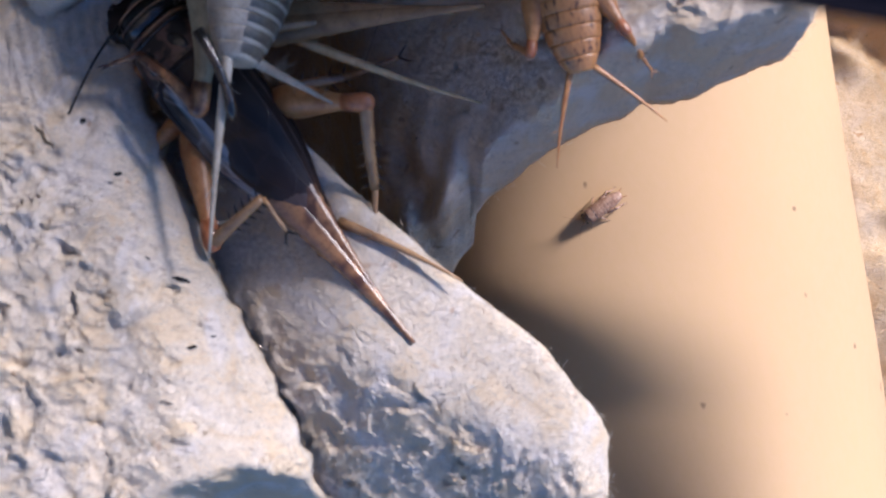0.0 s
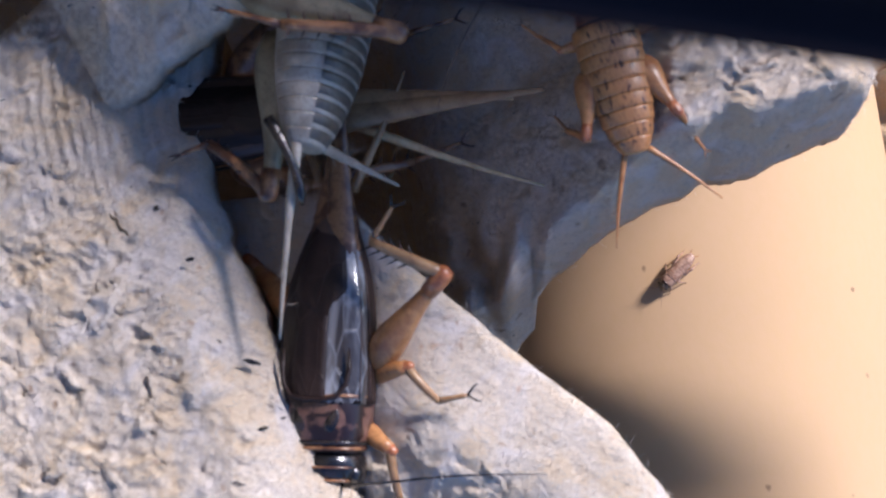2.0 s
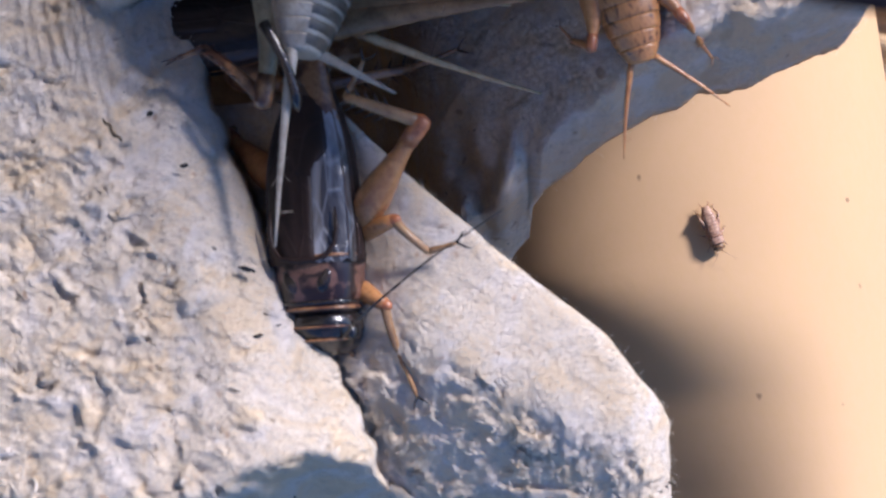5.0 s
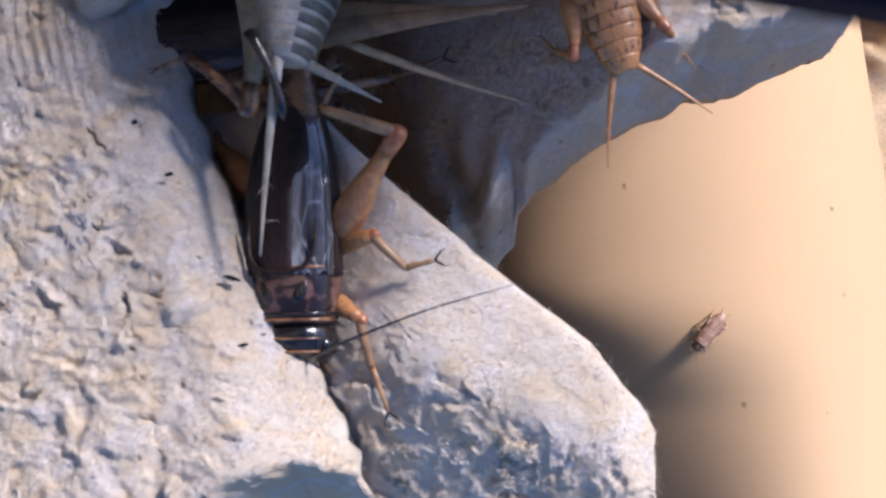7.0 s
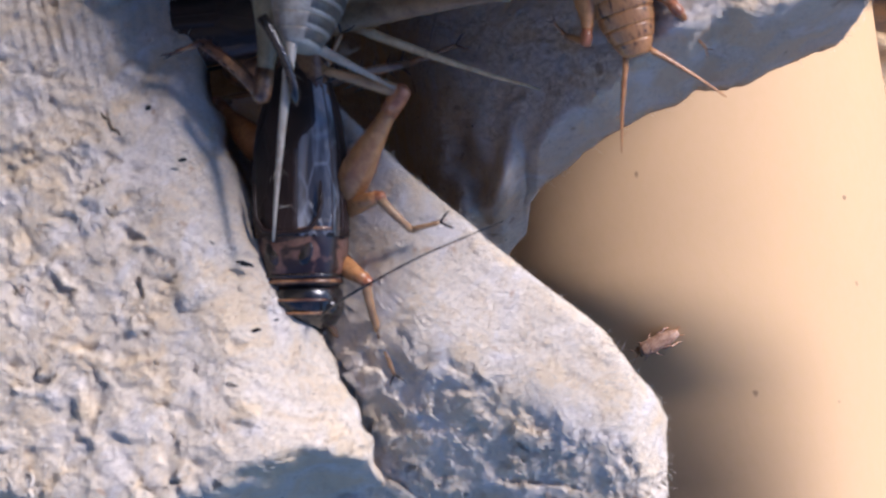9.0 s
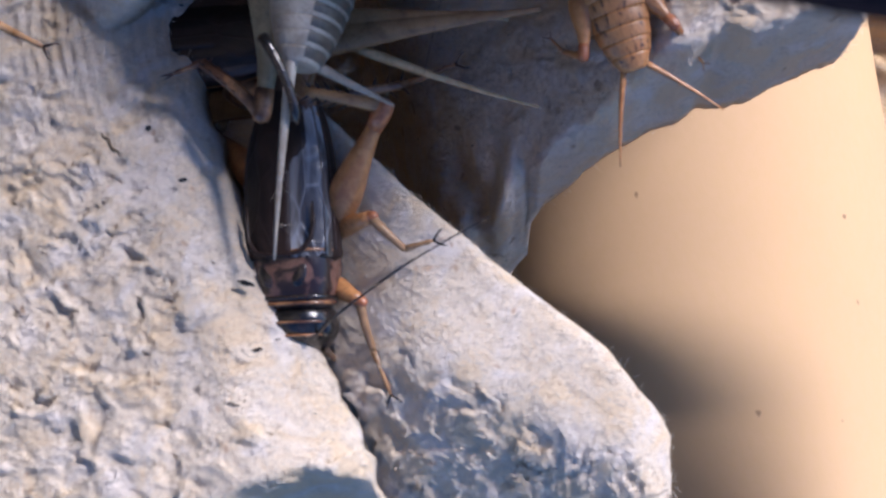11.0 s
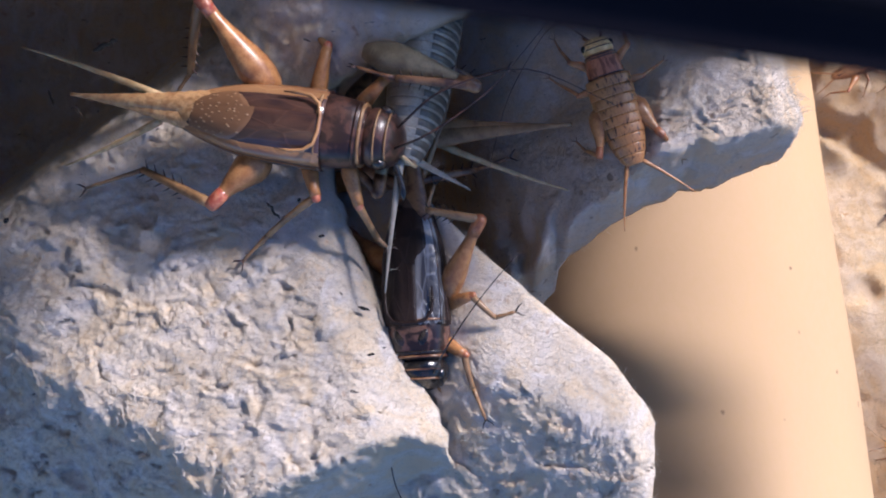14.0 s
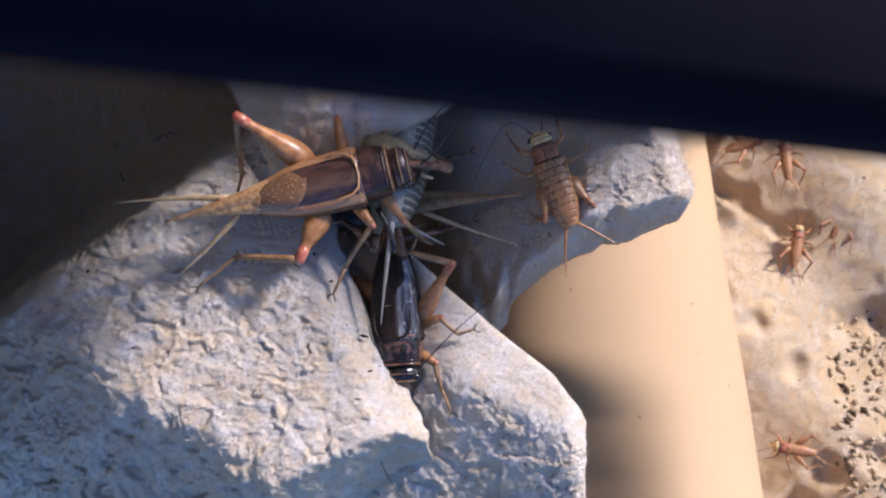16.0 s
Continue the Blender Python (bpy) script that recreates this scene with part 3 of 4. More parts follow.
def cricket(label, size, skin, group="", plump=1.0, wings=True, ovipositor=None, legs=None, antennae=None, cerci=None, lift=3.6, tails=(-17.0, -14.8), span=(-82, 82), thigh=1.0, stripe=(0.22, 0.9), rings_of=9, border_from=0.50, saddle=None):
    """A cricket in parts. skin: materials of the abdomen, its edges, the pronotum, head, legs, knees, cerci, fore wings and hind wings."""
    root = new("cricket")
    tagged(root, label, "cricket", group)
    S, h = size, lift
    P = lambda p: (p[0] * S, p[1] * S, p[2] * S)
    flip = lambda p: (p[0], -p[1], p[2])

    # abdomen of overlapping segments
    n = rings_of
    for i in range(n):
        a, b = i / n, (i + 1) / n
        x0, x1 = 4.2 - 13.2 * a, 4.2 - 13.2 * b

        def girth(f):
            slim = 1 - (0.55 * max(0, f - 0.2) if wings else 0)
            return slim * plump * 2.75 * (1 - 0.12 * f) * math.sqrt(max(0.06, 1 - max(0, f - 0.45) ** 2 * 2.75))
        rings = []
        for k, swell in ((0, 0.98), (0.25, 1.0), (0.6, 1.01), (0.9, 1.02), (1.0, 1.01), (1.02, 0.975)):
            g = girth(a + (b - a) * k) * (1 + (swell - 1) * (9 / n) ** 2)
            rings.append(ring(S * (x0 + (x1 - x0) * k), 0, S * (h - 0.25 * a), S * g, S * g * 0.86, 22, 2.2, 0.9))
        seg = part("abdomen_segment", loft(rings), skin["abdomen"], root)
        def across(x, g, lo, hi, m=14):
            return [Vector((S * x, S * g * math.sin(q), S * (h - 0.25 * a + 0.86 * g * math.cos(q)))) for q in [radians(lo + (hi - lo) * k / m) for k in range(m + 1)]]
        if skin.get("tergite"):
            bm = bmesh.new()
            strips = [[bm.verts.new(p * MM) for p in across(x0 + (x1 - x0) * k, girth(a + (b - a) * k) * w, *span)] for k, w in ((stripe[0], 1.0), (stripe[0] + 0.06, 1.035), (0.5 * sum(stripe), 1.05), (stripe[1] - 0.05, 1.06), (stripe[1], 1.0))]
            for p, q in zip(strips, strips[1:]):
                for k in range(14):
                    bm.faces.new((p[k], p[k + 1], q[k + 1], q[k]))
            bmesh.ops.recalc_face_normals(bm, faces=bm.faces)
            part("tergite", bm, skin["tergite"], seg)
        if skin.get("edge"):
            part("segment_edge", tube(across(x1 + 0.12, girth(b) * 1.035, span[0] - 4, span[1] + 4), [0.02 * S] + [0.05 * S] * 13 + [0.02 * S], 6), skin["edge"], seg)

    # pronotum, a squarish saddle with pale and dark borders
    wide = saddle or 1 + 0.75 * (plump - 1)
    prof = [(7.9, 2.05), (7.6, 2.3), (6.8, 2.55), (5.6, 2.72), (4.6, 2.78), (4.2, 2.70)]
    pron = part("pronotum", loft([ring(S * x, 0, S * h, S * w * wide, S * w * 0.90 * wide, 24, 2.7, 0.8) for x, w in prof]), skin["pronotum"], root)
    for x, w, key in ((7.62, 2.40, "rim"), (4.45, 2.86, "rim"), (7.25, 2.50, "dark")):
        bm = loft([ring(S * (x + d), 0, S * (h + 0.03), S * w * g * wide, S * w * 0.90 * g * wide, 24, 2.7, 0.8) for d, g in ((0.11, 0.99), (0.06, 1.012), (-0.06, 1.012), (-0.11, 0.99))])
        part("pronotum_band", bm, skin[key], pron)
    # heart shaped sculpture on the saddle
    for sy in (-1, 1) if skin.get("tergite") == BLACK else ():
        bm = bmesh.new()
        bmesh.ops.create_uvsphere(bm, u_segments=12, v_segments=8, radius=1)
        for v in bm.verts:
            v.co = Vector((S * (5.9 + 0.75 * v.co.x - 0.25 * sy * v.co.y), S * (sy * 1.05 + 0.55 * v.co.y), S * (h + 2.22 * wide + 0.18 * v.co.z))) * MM
        part("pronotum_mark", bm, skin["dark"], pron)

    # head
    prof = [(7.7, 1.9, 0), (8.2, 2.25, 0), (8.9, 2.35, -0.1), (9.6, 2.1, -0.35), (10.2, 1.55, -0.7), (10.5, 0.85, -1.0), (10.6, 0.2, -1.1)]
    head = part("head", loft([ring(S * x, 0, S * (h - 0.25 + dz), S * w, S * w * 1.0, 22, 2.1) for x, w, dz in prof]), skin["head"], root)
    for x, w in ((8.75, 2.38), (9.55, 2.16)):
        pts = [Vector((x * S, S * w * math.sin(a) * 1.0, S * (h - 0.3 - 0.25 * (x - 8.7)) + S * w * math.cos(a))) for a in [radians(d) for d in range(-60, 61, 12)]]
        part("head_band", tube(pts, [0.02 * S] + [0.08 * S] * 9 + [0.02 * S], 8), skin["rim"], head)
    for sy in (-1, 1):
        bm = bmesh.new()
        bmesh.ops.create_uvsphere(bm, u_segments=14, v_segments=10, radius=1)
        for v in bm.verts:
            v.co = Vector((S * (9.1 + 0.62 * v.co.x), S * (sy * 1.95 + 0.5 * v.co.y), S * (h + 0.2 + 0.75 * v.co.z))) * MM
        part("eye", bm, BLACK, head)
        pts = arc(P((10.0, sy * 0.7, h - 1.6)), P((11.2, sy * 1.2, h - 3.0)), (0.5 * S, sy * 0.4 * S, 0), 5)
        part("palp", tube(pts, [0.16 * S, 0.2 * S, 0.18 * S, 0.16 * S, 0.2 * S, 0.1 * S], 8), skin["cerci"], head)
    whips = {}
    for sy, name in ((1, "left"), (-1, "right")):
        pts = (antennae or {}).get(name) or [(0, 0, 0), (6, sy * 2.5, 1.5), (13, sy * 7, 1.6), (20, sy * 13, 0.4)]
        curve = []
        for i in range(len(pts) - 1):
            for k in range(5):
                curve.append(Vector(pts[i]).lerp(Vector(pts[i + 1]), k / 5) * S)
        curve.append(Vector(pts[-1]) * S)
        for _ in range(3):
            curve = [curve[0]] + [(curve[i - 1] + curve[i] * 2 + curve[i + 1]) / 4 for i in range(1, len(curve) - 1)] + [curve[-1]]
        m = len(curve) - 1
        ob = part("antenna", tube(curve, [max(0.028, 0.12 * (1 - 0.8 * i / m)) * S for i in range(m + 1)], 7), skin["dark"], root)
        ob.matrix_basis = Matrix.Translation(Vector((10.0, sy * 0.75, h + 0.3)) * S * MM)
        whips[name] = ob

    # wings folded flat over the back
    if wings:
        for sy in (1, -1):
            nu, nv = 26, 14
            bm = bmesh.new()
            grid = []
            for layer in (0.0, -0.10):
                rows = []
                for i in range(nu + 1):
                    f = i / nu
                    x = 4.9 - 13.2 * f
                    w = wing_width(f)
                    row = []
                    for j in range(nv + 1):
                        g = j / nv
                        a = radians(-14 + 112 * g) * sy
                        crease = 0.05 * math.exp(-((g - 0.62) / 0.06) ** 2)
                        rr = 1 + (0.045 if sy < 0 else 0.0) + crease + layer / 2.9
                        y, z = math.sin(a) * w * rr, math.cos(a) * w * 0.80 * rr - 0.3 * f
                        z = min(z, 0.80 * w * rr * 0.96 - 0.3 * f) + 0.05 * math.sin(9 * f + 5 * g)
                        row.append(bm.verts.new(Vector((x * S, y * S, (h + 0.22 + z) * S)) * MM))
                    rows.append(row)
                grid.append(rows)
            for layer, rows in enumerate(grid):
                for i in range(nu):
                    for j in range(nv):
                        q = (rows[i][j], rows[i][j + 1], rows[i + 1][j + 1], rows[i + 1][j])
                        bm.faces.new(q if layer else q[::-1])
            t, u = grid
            for i in range(nu):
                for j in (0, nv):
                    bm.faces.new((t[i][j], t[i + 1][j], u[i + 1][j], u[i][j]))
            for j in range(nv):
                for i in (0, nu):
                    bm.faces.new((t[i][j], t[i][j + 1], u[i][j + 1], u[i][j]))
            bmesh.ops.recalc_face_normals(bm, faces=bm.faces)
            wing = part("fore_wing", bm, skin["wing"], root)
            def on_wing(f, g, up):
                w = wing_width(f)
                q = radians(-14 + 112 * g) * sy
                rr = 1.0 + up + (0.045 if sy < 0 else 0.0) + 0.05 * math.exp(-((g - 0.62) / 0.06) ** 2)
                z = min(math.cos(q) * w * 0.80 * rr - 0.3 * f, 0.80 * w * rr * 0.96 - 0.3 * f) + 0.05 * math.sin(9 * f + 5 * g)
                return Vector(((4.9 - 13.2 * f) * S, math.sin(q) * w * rr * S, (h + 0.22 + z) * S)) * MM
            for key, f0, f1, g0, g1, slant in (("border", 0.0, 1.0, border_from, 0.74, 0.0), ("rear", 0.40, 0.80, 0.0, 0.52, 0.14), ("tip", 0.78, 1.0, 0.0, 0.55, 0.06)):
                bm = bmesh.new()
                net = [[bm.verts.new(on_wing(min(1, f0 + (f1 - f0) * i / 16 + slant * (j / 6) ** 2 * (1 - i / 16)), g0 + (g1 - g0) * j / 6, (0.0 if j in (0, 6) or i in (0, 16) else 0.03) + (0.012 if key != "border" else 0.0))) for j in range(7)] for i in range(17)]
                for i in range(16):
                    for j in range(6):
                        bm.faces.new((net[i][j], net[i][j + 1], net[i + 1][j + 1], net[i + 1][j]))
                bmesh.ops.recalc_face_normals(bm, faces=bm.faces)
                part("wing_" + key, bm, skin.get("far_" + key, skin[key]) if sy < 0 else skin[key], wing)
            if sy < 0:
                # the bowed frame vein behind the saddle
                pts = [(x * S, y * S, (h + z) * S) for x, y, z in ((1.6, 2.15, 2.35), (2.8, 2.2, 2.4), (3.8, 2.05, 2.52), (4.5, 1.5, 2.66), (4.7, 0.6, 2.68), (4.7, -0.6, 2.68), (4.5, -1.5, 2.66), (3.8, -2.05, 2.52), (2.8, -2.2, 2.4), (1.6, -2.15, 2.35))]
                part("frame_vein", tube(pts, [0.05 * S] + [0.15 * S] * 8 + [0.05 * S], 8), skin.get("hoop", skin["border"]), wing)
            # raised veins along and across the wing
            for g0, g1, f0, f1 in ((0.62, 0.62, 0.02, 0.9), (0.80, 0.75, 0.03, 0.8)):
                pts = []
                for k in range(9):
                    f, g = f0 + (f1 - f0) * k / 8, g0 + (g1 - g0) * k / 8
                    w = wing_width(f)
                    a = radians(-14 + 112 * g) * sy
                    rr = 1.01 + (0.045 if sy < 0 else 0.0) + 0.05 * math.exp(-((g - 0.62) / 0.06) ** 2)
                    z = min(math.cos(a) * w * 0.80 * rr - 0.3 * f, 0.80 * w * rr * 0.96 - 0.3 * f) + 0.05 * math.sin(9 * f + 5 * g)
                    pts.append(((4.9 - 13.2 * f) * S, math.sin(a) * w * rr * S, (h + 0.22 + z) * S))
                part("vein", tube(pts, [0.045 * S] * 8 + [0.02 * S], 6), skin["vein"], wing)
        for sy, spread_y, tip in ((1, 0.10, tails[0]), (-1, -0.05, tails[1])):
            rings = []
            for k in range(37):
                f = k / 36
                x = -0.8 + (tip + 0.8) * f
                w = (2.0 * (1 - f) ** 1.3 + 0.20) * (1 + 0.10 * (k % 2) * min(1, 4 * (1 - f)))
                rings.append(ring(S * x, S * sy * (0.95 * (1 - f) ** 1.4 + spread_y * f), S * (h + 0.62 - 0.2 * f + 0.08 * sy), S * w * 0.72, S * (1.0 * (1 - f) ** 1.5 + 0.12), 14))
            part("hind_wing", loft(rings), skin["tail"], root)

    # cerci with a few bristles
    for sy, name in ((1, "left"), (-1, "right")):
        tip = (cerci or {}).get(name) or (-17.0, sy * 4.6, h - 0.4)
        pts = arc(P((-8.4, sy * 0.9, h - 0.2)), P(tip), (0, sy * 0.2 * S, 0), 8)
        c = part("cercus", tube(pts, [0.33 * S * (1 - 0.9 * i / 8) + 0.03 * S for i in range(9)], 9), skin["cerci"], root)
        rnd = random.Random(5 + sy)
        bm = bmesh.new()
        for k in range(14):
            f = rnd.random() * 7.5
            p = pts[int(f)].lerp(pts[int(f) + 1], f % 1)
            d = Vector((rnd.uniform(-1, 1), rnd.uniform(-1, 1), rnd.uniform(-0.2, 1))).normalized() * rnd.uniform(0.8, 1.6) * S
            tmp = tube([p, p + d * 0.5, p + d], [0.02 * S, 0.015 * S, 0.004 * S], 4)
            me = bpy.data.meshes.new("bristle")
            tmp.to_mesh(me)
            tmp.free()
            bm.from_mesh(me)
            bpy.data.meshes.remove(me)
        tagged(part("bristles", bm, skin["cerci"], c), kind="stuff")
    if ovipositor:
        pts = arc(P(ovipositor[0]), P(ovipositor[1]), (0, 0, 0.4 * S), 8)
        part("ovipositor", tube(pts, [0.34 * S, 0.32 * S, 0.3 * S, 0.28 * S, 0.26 * S, 0.26 * S, 0.3 * S, 0.3 * S, 0.08 * S], 9), BLACK, root, "slender black ovipositor")

    # legs: femur with its knee, tibia with spines and tarsus
    for kind in ("fore", "middle", "hind"):
        for sy, name in ((1, "left"), (-1, "right")):
            j = (legs or {}).get(kind + "_" + name)
            if j is None:
                j = LEGS[kind] if sy > 0 else [flip(p) for p in LEGS[kind]]
            joints = [Vector(P(p)) for p in j]
            at_hip = joints[0]
            hip, knee, ankle, toe = [p - at_hip for p in joints]
            if kind == "hind":
                pts = arc(hip, knee, (0, 0, 0.35 * S), 10)
                rad = [r * (1 + (thigh - 1) * (1 - k / 10)) for k, r in enumerate((0.65, 1.15, 1.36, 1.36, 1.22, 1.02, 0.82, 0.64, 0.52, 0.50, 0.50))]
            else:
                pts = arc(hip, knee, (0, 0, 0.25 * S), 6)
                rad = [0.42, 0.60, 0.66, 0.62, 0.54, 0.46, 0.42]
            femur = part(kind + "_leg", tube(pts, [r * S for r in rad], 12), skin["legs"], root)
            femur.matrix_basis = Matrix.Translation(at_hip * MM)
            whips[kind + "_" + name] = femur
            kr = 0.54 if kind == "hind" else 0.36
            d = (pts[-1] - pts[-3]).normalized()
            part("knee", tube([knee - d * 1.5 * S, knee - d * 0.7 * S, knee, knee + d * 0.35 * S, knee + d * 0.5 * S],
                              [kr * 1.0 * S, kr * 1.1 * S, kr * 1.08 * S, kr * 0.85 * S, 0.1 * S], 12), skin["knees"], femur)
            pts = arc(knee, ankle, (0, 0, 0.3 * S), 8)
            tr = 0.40 if kind == "hind" else 0.30
            bm = tube(pts, [tr * (1.1 - 0.35 * i / 8) * S for i in range(9)], 9)
            part("tibia", bm, skin["shins"], femur)
            if kind == "hind" and size > 0.4:
                axis = (ankle - knee).normalized()
                out = axis.cross(Vector((0, 0, 1)))
                out = out.normalized() if out.length > 0.1 else Vector((0, 1, 0))
                for k in range(5):
                    for side in (-1, 1):
                        p = knee.lerp(ankle, 0.40 + 0.13 * k)
                        q = p + (out * side * 0.9 + axis * 0.7 + Vector((0, 0, 0.5))) * 0.9 * S
                        part("spine", tube([p, p.lerp(q, 0.5), q], [0.10 * S, 0.07 * S, 0.015 * S], 5), skin["dark"], femur)
            mid = ankle.lerp(toe, 0.55)
            bm = tube([ankle, ankle.lerp(mid, 0.5), mid, mid.lerp(toe, 0.6), toe], [0.22 * S, 0.2 * S, 0.14 * S, 0.17 * S, 0.10 * S], 8)
            axis = (toe - ankle).normalized()
            out = axis.cross(Vector((0, 0, 1)))
            for side in (-1, 1):
                part("claw", tube([toe, toe + (axis * 0.5 + out * side * 0.45) * S, toe + (axis * 0.8 + out * side * 0.55) * S], [0.09 * S, 0.06 * S, 0.012 * S], 5), skin["dark"], femur)
            part("tarsus", bm, skin["shins"], femur)
    return root, whips


CREAM = material("cream_chitin", chitin((0.80, 0.56, 0.24), (0.55, 0.32, 0.10), 0.3, 0.55, 1.4), 0.45, 0.4)
PINK = material("pale_pinkish_chitin", chitin((0.42, 0.265, 0.18), (0.26, 0.145, 0.09), 0.4, 0.6, 3.0), 0.5, 0.4)
BROWN_SKIN = dict(abdomen=BROWN, edge=STRAW, pronotum=DARK, rim=AMBER_DULL, dark=DARK, head=DARK, legs=AMBER, shins=AMBER_DULL, knees=KNEE, cerci=STRAW, wing=WING, vein=AMBER, border=WING_SIDE, rear=WING_REAR, tip=HIND_WING, tail=HIND_WING)
# bluish sky gleam on the dark cricket's left wing, put into its colour
WING_SHEEN = material("painted_wing_sheen", wing_skin((0.30, 0.31, 0.34), (0.03, 0.024, 0.022), 0.5, 0.7), 0.3, 0.5)
BLOTCHED = material("blotched_dark_chitin", chitin((0.15, 0.078, 0.055), (0.018, 0.009, 0.008), 0.47, 0.56, 0.75, (1, 1, 1), 3.0), 0.3, 0.5)
DARK_SKIN = dict(abdomen=DARK, edge=BROWN, pronotum=BLOTCHED, rim=BROWN, dark=BLACK, tergite=BLACK, head=BLACK, legs=AMBER, shins=AMBER_DULL, knees=RUST, cerci=AMBER_DULL, wing=WING_DARK, vein=WING_DARK_SIDE, border=WING_SHEEN, far_border=WING_DARK, hoop=WING_DARK, rear=WING_DARK, tip=WING_DARK_SIDE, tail=BROWN)
TAUPE = material("taupe_chitin", chitin((0.12, 0.10, 0.078), (0.055, 0.045, 0.035), 0.35, 0.6, 0.9), 0.4, 0.5)
OLIVE = material("olive_chitin", chitin((0.27, 0.22, 0.13), (0.17, 0.13, 0.075), 0.35, 0.6, 0.8), 0.42, 0.4)
PALE_SKIN = dict(abdomen=PALE, tergite=TAUPE, edge=PALE, pronotum=BROWN, rim=STRAW, dark=DARK, head=DARK, legs=OLIVE, shins=BROWN, knees=BROWN, cerci=PALE, wing=WING_DARK, vein=BROWN, tail=HIND_WING)
RUSSET = material("russet_chitin", chitin((0.40, 0.15, 0.07), (0.17, 0.055, 0.025), 0.38, 0.5, 1.8, (0.4, 1.4, 1)), 0.45, 0.4)
TAN_SKIN = dict(abdomen=TAN, edge=None, pronotum=RUSSET, rim=DARK, dark=BROWN, head=CREAM, legs=AMBER, shins=AMBER, knees=RUST, cerci=AMBER, wing=WING, vein=AMBER, tail=STRAW)
NYMPH_SKIN = dict(TAN_SKIN, abdomen=PINK, edge=None, pronotum=PINK, head=AMBER_DULL, legs=PINK, shins=PINK, knees=PINK)
RED_SKIN = dict(BROWN_SKIN, tail=AMBER_DULL, cerci=STRAW, wing=WING_DARK, border=WING_DARK_SIDE, rear=WING_DARK, tip=WING_DARK_SIDE, legs=BROWN, shins=BROWN, knees=BROWN)

big, big_whips = cricket("large brown winged cricket with red knees walking on the grey tray", 1.03, BROWN_SKIN, "crickets",
    legs={
        "hind_left": [(0.2, 2.2, 2.6), (-5.8, 8.2, 6.6), (-7.6, 3.6, 0.8), (-8.6, 2.0, 0.2)],
        "hind_right": [(0.2, -2.2, 2.6), (-3.2, -6.7, 3.4), (-10.0, -4.6, 1.0), (-14.6, -6.6, 0.4)],
        "middle_right": [(3.2, -1.9, 2.2), (4.6, -5.0, 3.2), (0.6, -8.2, 0.2), (-1.2, -10.4, -0.4)],
        "middle_left": [(3.2, 1.9, 2.2), (3.6, 6.4, 3.2), (1.6, 8.2, 1.0), (0.2, 9.0, 0.6)],
        "fore_right": [(6.2, -1.6, 2.2), (7.6, -5.0, 1.6), (8.8, -7.0, -1.4), (9.6, -7.6, -1.8)],
        "fore_left": [(6.2, 1.6, 2.2), (8.4, 4.6, 3.0), (11.0, 5.6, 0.6), (12.6, 6.2, 0.2)]},
    antennae={"left": [(0, 0, 0), (3, 3, 2.0), (9, 6, 1.0), (16, 4, -1)], "right": [(0, 0, 0), (3, 1, 2.5), (7, 5, 2), (10, 11, 0)]},
    tails=(-15.6, -14.2),
    cerci={"left": (-20.6, 3.4, 3.2), "right": (-16.0, -5.2, 1.8)})

dark, dark_whips = cricket("dark glossy brown cricket wedged in the gap between trays", 0.92, DARK_SKIN, "crickets", thigh=0.72, border_from=0.20,
    legs={
        "hind_left": [(3.0, 2.0, 2.6), (-4.1, 6.4, 6.0), (-4.9, 1.8, 7.0), (-7.2, 2.4, 6.6)],
        "hind_right": [(0.2, -2.2, 2.6), (-6.0, -5.6, 5.6), (-8.2, -0.8, 2.4), (-9.4, 1.6, 2.0)],
        "middle_left": [(3.2, 1.9, 2.2), (2.6, 5.2, 4.2), (4.6, 7.0, 3.4), (4.2, 8.8, 3.3)],
        "fore_left": [(6.2, 1.6, 2.2), (7.6, 4.0, 3.4), (10.6, 4.2, 2.0), (13.4, 5.0, 1.4)]},
    antennae={"left": [(0, 0, 0), (-1.5, 3, 2.5), (-4.0, 8, 3.6), (-6.0, 13, 4.0)], "right": [(0, 0, 0), (4, -3, -1.0), (9, -3, -2), (13, -1, -3)]},
    cerci={"left": (-16.0, 4.0, 3.0), "right": (-16.0, -4.4, 3.0)})

# it lies on its side, belly to the west
PALE_AT = mpose(-16.3, 22.0, 0.0, 70, 8, 84)
pale, _ = cricket("pale grey female cricket with striped abdomen and black ovipositor", 0.98, PALE_SKIN, "crickets", 1.14, wings=False, span=(-100, 46), stripe=(0.0, 0.74), rings_of=17,
    ovipositor=within(PALE_AT, 0.98, (-15.9, 14.6, 3.6), (-14.1, 9.9, 3.0)),
    legs={
        "hind_left": within(PALE_AT, 0.98, (-16.0, 20.0, 1.0), (-16.5, 10.9, 0.6), (-19.9, 13.9, 0.4), (-21.6, 13.4, 0.0)),
        "hind_right": within(PALE_AT, 0.98, (-17.2, 21.4, 5.0), (-8.5, 18.5, 5.6), (-14.6, 18.9, 6.6), (-17.6, 19.8, 6.4)),
        "middle_left": within(PALE_AT, 0.98, (-15.0, 24.0, 2.0), (-19.5, 25.0, 2.0), (-21.5, 22.5, 0.5), (-22.5, 21.5, 0.2)),
        "fore_left": within(PALE_AT, 0.98, (-13.5, 27.0, 2.0), (-16.5, 29.0, 2.0), (-18.5, 31.0, 0.5), (-19.5, 32.0, 0.2))},
    cerci=dict(zip(("left", "right"), within(PALE_AT, 0.98, (-15.6, 2.8, 1.5), (-9.0, 11.0, 2.0)))))
pale.matrix_world = PALE_AT

